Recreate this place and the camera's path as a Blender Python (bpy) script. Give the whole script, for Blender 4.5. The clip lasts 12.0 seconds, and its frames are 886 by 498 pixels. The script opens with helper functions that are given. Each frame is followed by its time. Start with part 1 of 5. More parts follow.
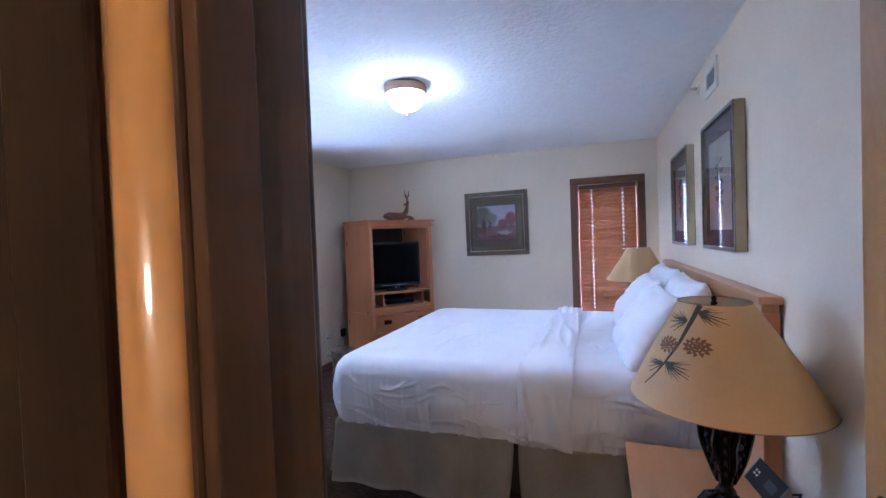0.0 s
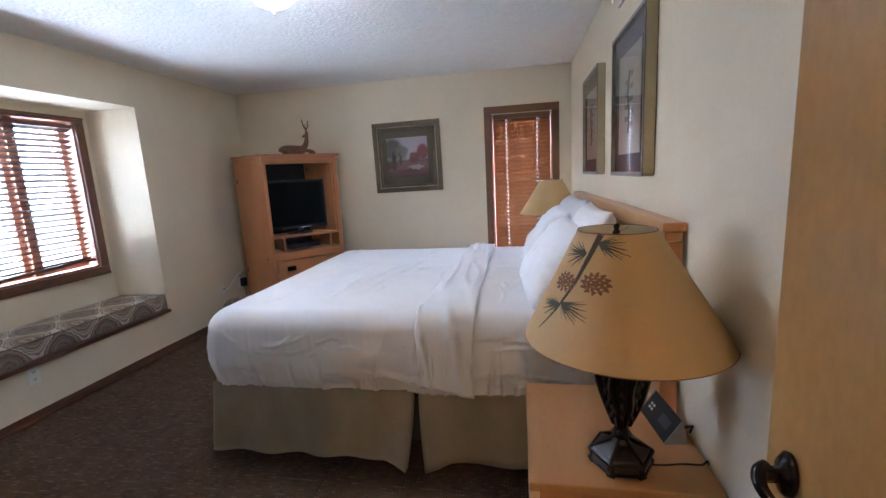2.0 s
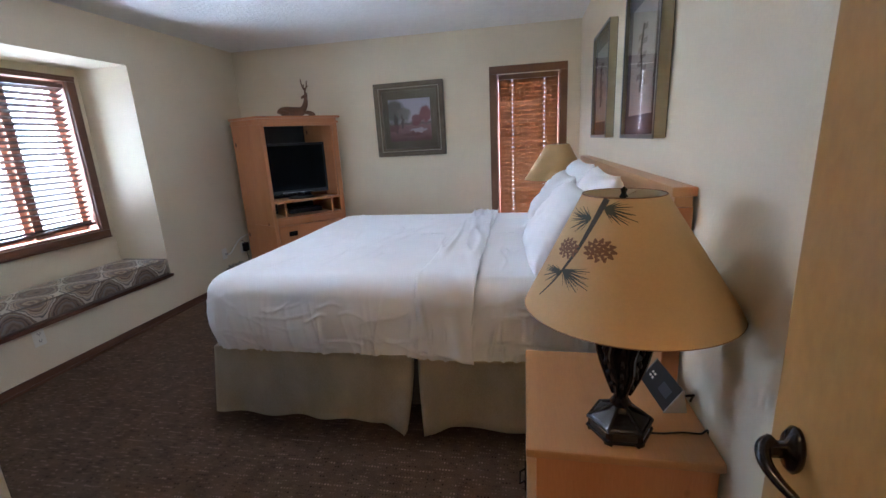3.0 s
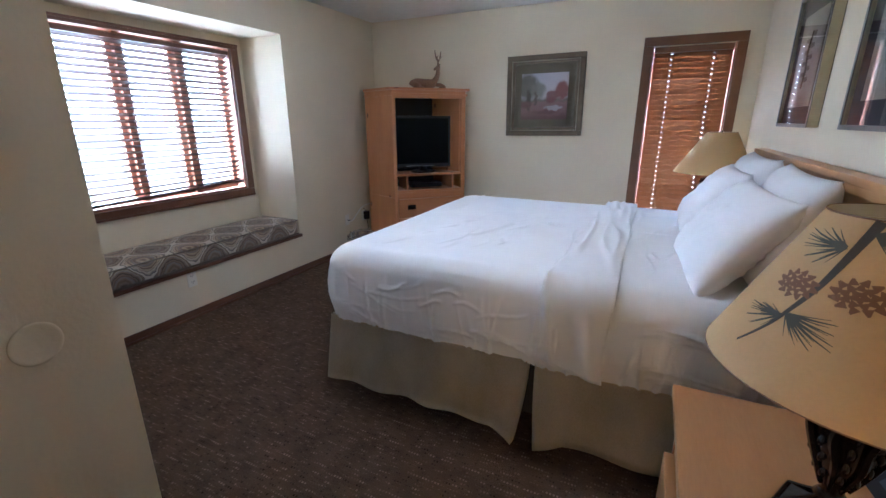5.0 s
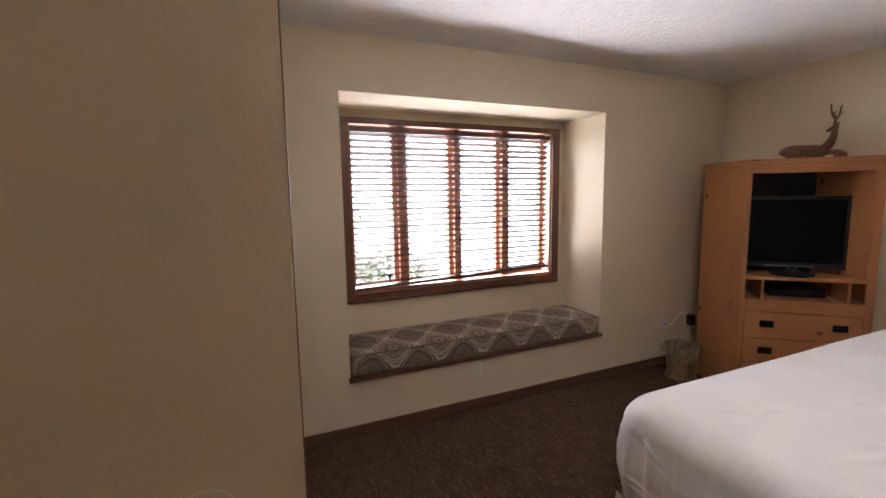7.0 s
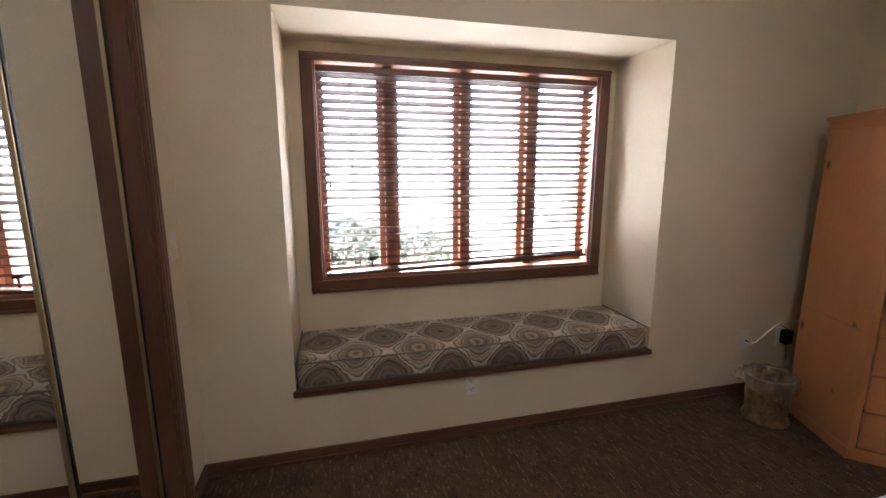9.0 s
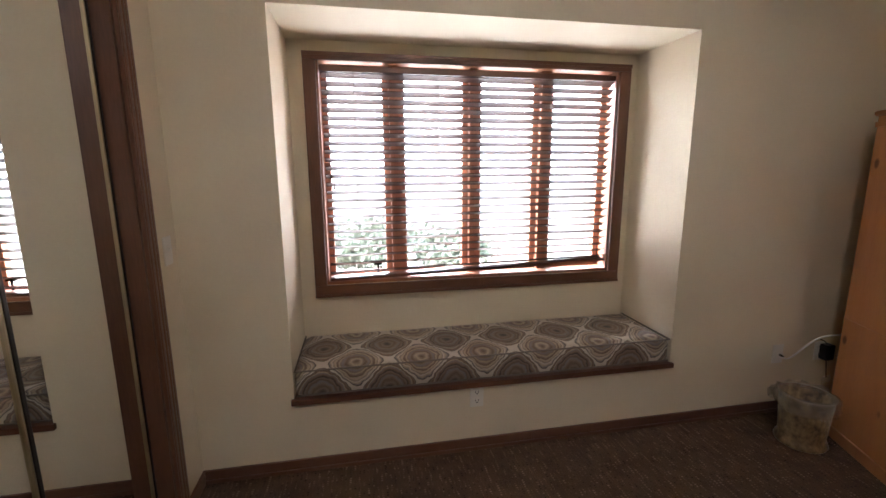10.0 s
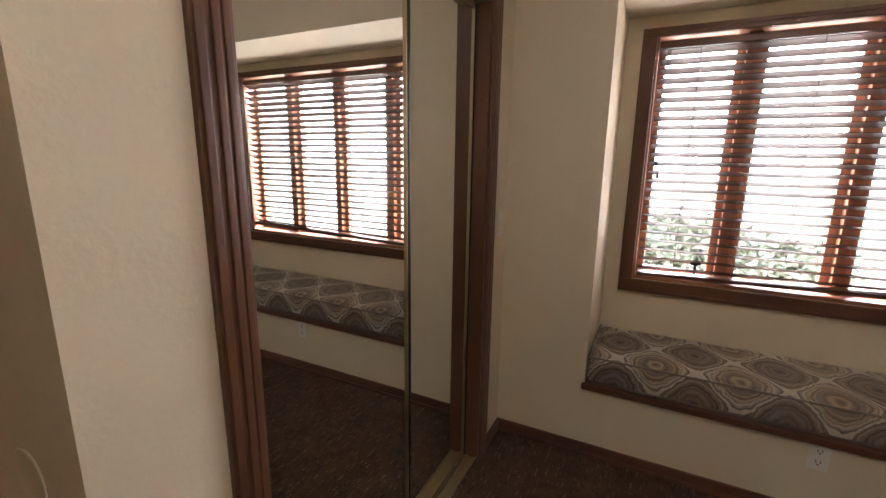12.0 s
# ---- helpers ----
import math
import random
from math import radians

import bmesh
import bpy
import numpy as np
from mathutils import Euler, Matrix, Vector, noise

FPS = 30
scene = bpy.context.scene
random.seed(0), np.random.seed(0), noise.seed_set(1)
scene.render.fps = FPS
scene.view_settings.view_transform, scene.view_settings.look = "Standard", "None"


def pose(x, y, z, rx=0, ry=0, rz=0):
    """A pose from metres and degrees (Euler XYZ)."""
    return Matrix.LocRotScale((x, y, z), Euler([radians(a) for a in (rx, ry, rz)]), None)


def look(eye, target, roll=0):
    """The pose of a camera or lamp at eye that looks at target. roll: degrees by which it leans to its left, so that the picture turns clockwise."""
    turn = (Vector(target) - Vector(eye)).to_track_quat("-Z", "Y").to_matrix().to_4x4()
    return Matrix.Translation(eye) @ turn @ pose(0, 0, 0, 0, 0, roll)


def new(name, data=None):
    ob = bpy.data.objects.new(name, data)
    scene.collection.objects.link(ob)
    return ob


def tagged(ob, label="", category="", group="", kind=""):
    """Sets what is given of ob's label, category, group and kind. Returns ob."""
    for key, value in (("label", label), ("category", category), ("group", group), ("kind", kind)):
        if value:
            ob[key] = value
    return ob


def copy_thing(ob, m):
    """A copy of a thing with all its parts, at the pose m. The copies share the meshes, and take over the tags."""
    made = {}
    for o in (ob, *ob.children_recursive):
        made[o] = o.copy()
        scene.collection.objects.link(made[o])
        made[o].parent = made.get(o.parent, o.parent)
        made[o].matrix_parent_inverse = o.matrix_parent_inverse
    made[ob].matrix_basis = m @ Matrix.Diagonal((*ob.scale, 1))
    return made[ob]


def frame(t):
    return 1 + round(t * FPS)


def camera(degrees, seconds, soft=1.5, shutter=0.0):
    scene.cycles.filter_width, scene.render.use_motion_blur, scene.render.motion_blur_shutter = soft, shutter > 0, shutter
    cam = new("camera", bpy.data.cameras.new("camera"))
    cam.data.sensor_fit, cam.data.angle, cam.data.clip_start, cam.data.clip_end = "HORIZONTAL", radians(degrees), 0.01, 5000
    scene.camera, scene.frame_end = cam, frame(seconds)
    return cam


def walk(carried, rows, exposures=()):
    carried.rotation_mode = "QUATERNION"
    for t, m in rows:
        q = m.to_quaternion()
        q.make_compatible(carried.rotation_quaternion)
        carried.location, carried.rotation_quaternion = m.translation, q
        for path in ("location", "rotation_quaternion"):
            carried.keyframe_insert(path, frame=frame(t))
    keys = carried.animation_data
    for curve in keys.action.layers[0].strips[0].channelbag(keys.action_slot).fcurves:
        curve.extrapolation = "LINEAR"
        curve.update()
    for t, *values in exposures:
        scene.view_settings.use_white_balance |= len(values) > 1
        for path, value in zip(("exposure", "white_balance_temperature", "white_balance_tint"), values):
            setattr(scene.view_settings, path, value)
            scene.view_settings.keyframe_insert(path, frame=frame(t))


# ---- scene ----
cam = camera(91.8, 12.0)
PATH = [
    (0, (0.023, 0.53, 1.485), (-0.644, 2.415, 1.436), -2.1),
    (0.5, (0.036, 0.617, 1.462), (-0.393, 2.562, 1.279), -2.2),
    (1, (0.032, 0.683, 1.437), (-0.26, 2.647, 1.198), -2.5),
    (1.5, (0.05, 0.753, 1.428), (-0.235, 2.71, 1.129), -3.1),
    (2, (0.114, 0.87, 1.426), (-0.238, 2.81, 1.087), -3.1),
    (2.5, (0.136, 0.912, 1.42), (-0.245, 2.831, 1.007), -3.1),
    (4.5, (0.004, 0.965, 1.388), (-0.326, 2.839, 0.771), -1.1),
    (5, (-0.03, 1.088, 1.413), (-0.861, 2.814, 0.84), -0.1),
    (5.5, (-0.051, 1.247, 1.408), (-1.331, 2.701, 0.91), 0.3),
    (6, (-0.197, 1.393, 1.42), (-1.627, 2.723, 0.989), 0.2),
    (6.5, (-0.343, 1.47, 1.492), (-1.994, 2.568, 1.235), -1.0),
    (7, (-0.406, 1.578, 1.495), (-2.225, 2.374, 1.253), -0.9),
    (8.8, (-0.897, 2.217, 1.431), (-2.784, 2.721, 0.999), -0.6),
    (9, (-0.944, 2.275, 1.435), (-2.849, 2.768, 1.074), 0.0),
    (9.5, (-0.996, 2.4, 1.448), (-2.918, 2.813, 1.079), 0.1),
    (10, (-1.014, 2.414, 1.446), (-2.946, 2.781, 1.083), -0.3),
    (10.5, (-1.031, 2.416, 1.441), (-2.972, 2.739, 1.083), -0.4),
    (11, (-1.053, 2.423, 1.446), (-3.017, 2.525, 1.087), -0.8),
    (11.5, (-0.999, 2.373, 1.404), (-2.888, 1.811, 1.062), 0.0),
    (12, (-0.992, 2.289, 1.428), (-2.744, 1.419, 1.011), 0.8),
]
# seconds, stops, kelvin, tint
EXPOSURES = [(0.0, 3.5, 4100, 22), (0.7, 3.65, 4450, 22), (1.5, 3.5, 4800, 17), (4.5, 3.35, 4500, 13), (5.5, 3.5, 4700, 14), (7.0, 3.1, 5850, 24), (9.0, 3.1, 5650, 21), (11.0, 3.15, 5700, 19), (12.0, 2.9, 6100, 21)]
walk(cam, [(t, look(eye, target, roll)) for t, eye, target, roll in PATH], EXPOSURES)

# ---- daylight and large lights ----
world = bpy.data.worlds.new("sky_world")
scene.world = world
world.use_nodes = True
wn = world.node_tree
sky = wn.nodes.new("ShaderNodeTexSky")
sky.sky_type, sky.sun_disc = "NISHITA", False
sky.sun_elevation, sky.sun_rotation = radians(48), radians(60)
wn.links.new(sky.outputs[0], wn.nodes["Background"].inputs["Color"])
wn.nodes["Background"].inputs["Strength"].default_value = 0.05

sun = new("sun", bpy.data.lights.new("sun", "SUN"))
sun.data.energy, sun.data.angle, sun.data.color = 3.5, radians(0.5), (1.0, 0.95, 0.88)
sun.matrix_world = look((6, 3.4, 8), (0, 0, 0))


def window_light(name, m, wide, high, watts, tint):
    ob = new(name, bpy.data.lights.new(name, "AREA"))
    ob.data.shape, ob.data.size, ob.data.size_y = "RECTANGLE", wide, high
    ob.data.energy, ob.data.color = watts, tint
    ob.matrix_world = m
    return ob


window_light("west_sky_daylight", look((-5.5, 1.9, 3.7), (-3.4, 3.0, 1.4)), 3.6, 2.2, 1150, (0.86, 0.93, 1.0))
window_light("west_ground_daylight", look((-5.5, 3.07, -0.08), (-3.45, 3.07, 1.7)), 3.6, 0.6, 40, (1.0, 0.97, 0.92))
window_light("north_window_daylight", look((0.155, 5.78, 1.35), (0.155, 4.0, 1.3)), 0.66, 1.5, 20, (0.95, 0.97, 1.0))


# ---- materials ----
def rgba(c):
    return (c[0], c[1], c[2], 1.0)


def material(name, low, high, rough=0.6, scale=8.0, stretch=(1, 1, 1), bump=0.1, fine=120.0, metal=0.0, detail=4.0, dist=0.002, soft=0.5, sheen=0.0):
    """Two colours mixed by a broad and a fine noise, with the fine one as relief."""
    m = bpy.data.materials.new(name)
    m.use_nodes = True
    nt = m.node_tree
    n, l = nt.nodes, nt.links
    bsdf = n["Principled BSDF"]
    tc, mp = n.new("ShaderNodeTexCoord"), n.new("ShaderNodeMapping")
    mp.inputs["Scale"].default_value = stretch
    l.new(tc.outputs["Object"], mp.inputs["Vector"])
    broad, grain = n.new("ShaderNodeTexNoise"), n.new("ShaderNodeTexNoise")
    for node, s in ((broad, scale), (grain, fine)):
        node.inputs["Scale"].default_value, node.inputs["Detail"].default_value = s, detail
        l.new(mp.outputs[0], node.inputs["Vector"])
    mixed = n.new("ShaderNodeMix")
    mixed.inputs[0].default_value = 0.35
    l.new(broad.outputs["Fac"], mixed.inputs[2])
    l.new(grain.outputs["Fac"], mixed.inputs[3])
    ramp = n.new("ShaderNodeValToRGB")
    ramp.color_ramp.elements[0].position, ramp.color_ramp.elements[1].position = 0.5 - soft / 2, 0.5 + soft / 2
    ramp.color_ramp.elements[0].color, ramp.color_ramp.elements[1].color = rgba(low), rgba(high)
    l.new(mixed.outputs[0], ramp.inputs[0])
    l.new(ramp.outputs[0], bsdf.inputs["Base Color"])
    bsdf.inputs["Roughness"].default_value, bsdf.inputs["Metallic"].default_value = rough, metal
    bsdf.inputs["Sheen Weight"].default_value = sheen
    if bump:
        b = n.new("ShaderNodeBump")
        b.inputs["Strength"].default_value, b.inputs["Distance"].default_value = bump, dist
        l.new(grain.outputs["Fac"], b.inputs["Height"])
        l.new(b.outputs[0], bsdf.inputs["Normal"])
    return m


def wood(name, low, high, rough=0.45, along="z", knots=None, ring=14.0, bump=0.06):
    """Grain drawn out along one axis, with an optional scatter of dark knots."""
    stretch = {"x": (0.12, 1, 1), "y": (1, 0.12, 1), "z": (1, 1, 0.12)}[along]
    m = material(name, low, high, rough, ring, stretch, bump, 160.0, 0.0, 6.0, 0.001, 0.45)
    if knots:
        nt = m.node_tree
        n, l = nt.nodes, nt.links
        tc, vor, mp = n.new("ShaderNodeTexCoord"), n.new("ShaderNodeTexVoronoi"), n.new("ShaderNodeMapping")
        mp.inputs["Scale"].default_value = {"x": (0.6, 1, 1), "y": (1, 0.6, 1), "z": (1, 1, 0.6)}[along]
        vor.inputs["Scale"].default_value = 7.5
        l.new(tc.outputs["Object"], mp.inputs["Vector"])
        l.new(mp.outputs[0], vor.inputs["Vector"])
        ramp = n.new("ShaderNodeValToRGB")
        ramp.color_ramp.elements[0].position, ramp.color_ramp.elements[1].position = 0.07, 0.14
        ramp.color_ramp.elements[0].color, ramp.color_ramp.elements[1].color = (1, 1, 1, 1), (0, 0, 0, 1)
        l.new(vor.outputs["Distance"], ramp.inputs[0])
        mix = n.new("ShaderNodeMix")
        mix.data_type = "RGBA"
        bsdf = n["Principled BSDF"]
        source = bsdf.inputs["Base Color"].links[0].from_socket
        l.new(ramp.outputs[0], mix.inputs[0])
        l.new(source, mix.inputs[6])
        mix.inputs[7].default_value = rgba(knots)
        l.new(mix.outputs[2], bsdf.inputs["Base Color"])
    return m


def plain(name, c, rough=0.5, metal=0.0, coat=0.0):
    m = bpy.data.materials.new(name)
    m.use_nodes = True
    b = m.node_tree.nodes["Principled BSDF"]
    b.inputs["Base Color"].default_value, b.inputs["Roughness"].default_value, b.inputs["Metallic"].default_value = rgba(c), rough, metal
    b.inputs["Coat Weight"].default_value = coat
    return m


def glowing(name, c, strength):
    m = plain(name, c, 0.3)
    b = m.node_tree.nodes["Principled BSDF"]
    b.inputs["Emission Color"].default_value, b.inputs["Emission Strength"].default_value = rgba(c), strength
    return m


def clear_glass(name, fresnel):
    m = bpy.data.materials.new(name)
    m.use_nodes = True
    nt = m.node_tree
    n, l = nt.nodes, nt.links
    out = n["Material Output"]
    see, shine, mix, fres = n.new("ShaderNodeBsdfTransparent"), n.new("ShaderNodeBsdfGlossy"), n.new("ShaderNodeMixShader"), n.new("ShaderNodeFresnel")
    see.inputs[0].default_value = (0.95, 0.97, 0.96, 1)
    shine.inputs["Roughness"].default_value = 0.01
    fres.inputs["IOR"].default_value = 1.5
    mix.inputs[0].default_value = 0.05
    if fresnel:
        l.new(fres.outputs[0], mix.inputs[0])
    l.new(see.outputs[0], mix.inputs[1])
    l.new(shine.outputs[0], mix.inputs[2])
    l.new(mix.outputs[0], out.inputs["Surface"])
    return m


PAINT = material("cream_wall_paint", (0.665, 0.58, 0.415), (0.725, 0.64, 0.465), 0.75, 3.0, bump=0.6, fine=80.0, dist=0.002)
CEIL = material("white_textured_ceiling", (0.74, 0.725, 0.68), (0.82, 0.805, 0.76), 0.85, 14.0, bump=0.9, fine=38.0, dist=0.006)
TRIM = wood("red_brown_trim_wood", (0.082, 0.036, 0.020), (0.165, 0.074, 0.041), 0.35, "z")
TRIM_Y = wood("red_brown_trim_wood_level", (0.082, 0.036, 0.020), (0.165, 0.074, 0.041), 0.35, "y")
TRIM_X = wood("red_brown_trim_wood_across", (0.082, 0.036, 0.020), (0.165, 0.074, 0.041), 0.35, "x")
SASH = wood("orange_stained_sash_wood", (0.20, 0.080, 0.040), (0.31, 0.135, 0.068), 0.4, "z")
CASE = wood("warm_brown_casing_wood", (0.115, 0.052, 0.020), (0.18, 0.085, 0.033), 0.4, "z")
CASE_X = wood("warm_brown_casing_wood_across", (0.115, 0.052, 0.020), (0.18, 0.085, 0.033), 0.4, "x")
# west slats: backlit shade put into the colour, well below the north blind's wood
SLAT = wood("shade_darkened_blind_slat", (0.040, 0.022, 0.015), (0.070, 0.039, 0.027), 0.55, "y", ring=20.0)
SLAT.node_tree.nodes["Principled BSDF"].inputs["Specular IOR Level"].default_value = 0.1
SLAT_X = wood("stained_blind_slat_across", (0.13, 0.055, 0.018), (0.21, 0.095, 0.032), 0.55, "x", ring=20.0)
SLAT_X.node_tree.nodes["Principled BSDF"].inputs["Specular IOR Level"].default_value = 0.2
PINE = wood("knotty_pine", (0.40, 0.165, 0.064), (0.52, 0.24, 0.098), 0.38, "z", (0.13, 0.045, 0.02), 10.0)
PINE_X = wood("knotty_pine_level", (0.40, 0.165, 0.064), (0.52, 0.24, 0.098), 0.38, "x", (0.13, 0.045, 0.02), 10.0)
PINE_Y = wood("honey_pine_furniture", (0.38, 0.19, 0.070), (0.49, 0.27, 0.105), 0.35, "y", None, 9.0)
MAPLE = wood("honey_maple_veneer", (0.40, 0.215, 0.065), (0.50, 0.285, 0.095), 0.33, "z", None, 5.0, 0.03)
MAPLE_FACE = material("mottled_maple_veneer", (0.30, 0.155, 0.040), (0.46, 0.26, 0.078), 0.3, 4.0, (1, 1, 0.45), 0.03, 60.0, detail=6.0, soft=0.45)
CASING_GLOSS = plain("lacquered_golden_casing", (0.40, 0.225, 0.045), 0.25, 0.0, 1.0)
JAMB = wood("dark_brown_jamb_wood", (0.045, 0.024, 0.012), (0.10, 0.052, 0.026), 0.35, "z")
LINEN = material("white_cotton_sheet", (0.73, 0.73, 0.74), (0.80, 0.80, 0.81), 0.85, 6.0, bump=0.16, fine=260.0, sheen=0.2)


def add_creases(m, scale, distance):
    """Soft rumples under the weave of a cloth."""
    nt = m.node_tree
    n, l = nt.nodes, nt.links
    bsdf = n["Principled BSDF"]
    weave = bsdf.inputs["Normal"].links[0].from_node
    tc, mp, no, b = n.new("ShaderNodeTexCoord"), n.new("ShaderNodeMapping"), n.new("ShaderNodeTexNoise"), n.new("ShaderNodeBump")
    mp.inputs["Rotation"].default_value, mp.inputs["Scale"].default_value = (0, 0, radians(25)), (1.0, 0.45, 0.6)
    no.noise_type = "RIDGED_MULTIFRACTAL"
    no.inputs["Scale"].default_value, no.inputs["Detail"].default_value, no.inputs["Distortion"].default_value = scale, 2.0, 0.8
    l.new(tc.outputs["Object"], mp.inputs["Vector"])
    l.new(mp.outputs[0], no.inputs["Vector"])
    b.inputs["Strength"].default_value, b.inputs["Distance"].default_value = 0.6, distance
    l.new(no.outputs["Fac"], b.inputs["Height"])
    l.new(b.outputs[0], weave.inputs["Normal"])


add_creases(LINEN, 5.0, 0.010)
SKIRT = material("taupe_bed_skirt_cloth", (0.44, 0.365, 0.25), (0.62, 0.53, 0.385), 0.9, 6.0, (1, 1, 0.6), bump=0.4, fine=220.0, soft=0.3, sheen=0.2)
BRONZE = material("dark_bronze", (0.006, 0.005, 0.0045), (0.022, 0.017, 0.014), 0.2, 25.0, bump=0.35, fine=70.0, metal=0.3)
BLACK = plain("black_plastic", (0.009, 0.009, 0.010), 0.38)
BLACK.node_tree.nodes["Principled BSDF"].inputs["Specular IOR Level"].default_value = 0.3
SCREEN = plain("dark_tv_screen", (0.004, 0.005, 0.006), 0.2)
SCREEN.node_tree.nodes["Principled BSDF"].inputs["Specular IOR Level"].default_value = 0.05
WHITE = plain("white_plastic", (0.72, 0.69, 0.60), 0.4)
GLASS = clear_glass("window_glass", False)
PICGLASS = clear_glass("picture_glass", True)
MIRROR = plain("silvered_mirror", (0.86, 0.88, 0.87), 0.012, 1.0)
GOLDTRIM = plain("brushed_gold_track", (0.50, 0.40, 0.24), 0.35, 0.9)
DARKTRIM = plain("dark_bronze_stile", (0.03, 0.025, 0.02), 0.35, 0.7)


# ---- building helpers ----
def cube(bm, x0, x1, y0, y1, z0, z1, bevel=0.0):
    made = bmesh.ops.create_cube(bm, size=1.0, matrix=Matrix.Translation(((x0 + x1) / 2, (y0 + y1) / 2, (z0 + z1) / 2)) @ Matrix.Diagonal((abs(x1 - x0), abs(y1 - y0), abs(z1 - z0), 1)))
    if bevel:
        edges = {e for v in made["verts"] for e in v.link_edges}
        bmesh.ops.bevel(bm, geom=list(edges), offset=bevel, segments=2, affect="EDGES", profile=0.6)
    return bm


def boxes(*rows, bevel=0.0):
    bm = bmesh.new()
    for r in rows:
        cube(bm, *r, bevel=bevel)
    return bm


def prism(points, z0, z1, bevel=0.0):
    """An upright solid over a flat outline."""
    bm = bmesh.new()
    low = [bm.verts.new((x, y, z0)) for x, y in points]
    high = [bm.verts.new((x, y, z1)) for x, y in points]
    bm.faces.new(low[::-1])
    bm.faces.new(high)
    for i in range(len(points)):
        j = (i + 1) % len(points)
        bm.faces.new((low[i], low[j], high[j], high[i]))
    bmesh.ops.recalc_face_normals(bm, faces=bm.faces)
    if bevel:
        bmesh.ops.bevel(bm, geom=list(bm.edges), offset=bevel, segments=2, affect="EDGES")
    return bm


def turned(profile, steps=32, at=(0, 0, 0), sides=None):
    """A solid turned about z from (radius, height) pairs."""
    bm = bmesh.new()
    n = sides or steps
    rings = []
    for r, z in profile:
        rings.append([bm.verts.new((at[0] + r * math.cos(2 * math.pi * i / n), at[1] + r * math.sin(2 * math.pi * i / n), at[2] + z)) for i in range(n)])
    for a, b in zip(rings, rings[1:]):
        for i in range(n):
            j = (i + 1) % n
            bm.faces.new((a[i], a[j], b[j], b[i]))
    if profile[0][0] > 0.0005:
        bm.faces.new(rings[0][::-1])
    if profile[-1][0] > 0.0005:
        bm.faces.new(rings[-1])
    bmesh.ops.remove_doubles(bm, verts=bm.verts, dist=0.0002)
    return bm


def tube(points, radius, sides=8):
    """A round rod or cable along a line of points."""
    bm = bmesh.new()
    pts = [Vector(p) for p in points]
    rings = []
    for i, p in enumerate(pts):
        way = (pts[min(i + 1, len(pts) - 1)] - pts[max(i - 1, 0)]).normalized()
        side = way.orthogonal().normalized() if not rings else (last - way * last.dot(way)).normalized()
        last = side
        up = way.cross(side)
        r = radius(i / max(1, len(pts) - 1)) if callable(radius) else radius
        rings.append([bm.verts.new(p + r * (math.cos(2 * math.pi * k / sides) * side + math.sin(2 * math.pi * k / sides) * up)) for k in range(sides)])
    for a, b in zip(rings, rings[1:]):
        for k in range(sides):
            j = (k + 1) % sides
            bm.faces.new((a[k], a[j], b[j], b[k]))
    bm.faces.new(rings[0][::-1])
    bm.faces.new(rings[-1])
    return bm


def curve_points(points, steps=6):
    """A smooth line through the given points."""
    pts = [Vector(p) for p in points]
    out = []
    for i in range(len(pts) - 1):
        p0, p1, p2, p3 = pts[max(i - 1, 0)], pts[i], pts[i + 1], pts[min(i + 2, len(pts) - 1)]
        for s in range(steps):
            t = s / steps
            out.append(0.5 * (2 * p1 + (p2 - p0) * t + (2 * p0 - 5 * p1 + 4 * p2 - p3) * t * t + (3 * p1 - p0 - 3 * p2 + p3) * t ** 3))
    return out + [pts[-1]]


def merge(bm, other):
    """Adds another bmesh to bm."""
    me = bpy.data.meshes.new("joined")
    other.to_mesh(me)
    other.free()
    bm.from_mesh(me)
    bpy.data.meshes.remove(me)
    return bm


def mesh_of(name, bm, mat, smooth=False):
    me = bpy.data.meshes.new(name)
    if len(bm.faces) > 1:
        bmesh.ops.recalc_face_normals(bm, faces=bm.faces)
    bm.to_mesh(me)
    bm.free()
    for m in (mat if isinstance(mat, (list, tuple)) else [mat]):
        me.materials.append(m)
    if smooth:
        me.shade_smooth()
    return me


def part(name, bm, mat, parent=None, label="", smooth=False, at=None):
    ob = new(name, mesh_of(name, bm, mat, smooth))
    if parent:
        ob.parent = parent
    if at is not None:
        ob.matrix_basis = at
    return tagged(ob, label)


def thing(name, label, category, m=None, group=""):
    ob = new(name)
    ob.empty_display_size = 0.1
    ob.matrix_basis = m or Matrix()
    return tagged(ob, label, category, group)


def structure(name, bm, mat, label, category="", smooth=False):
    ob = new(name, mesh_of(name, bm, mat, smooth))
    return tagged(ob, label, category or name.split("_")[0], "", "structure")


def fixture(name, label, category):
    return tagged(new(name), label, category, "", "structure")


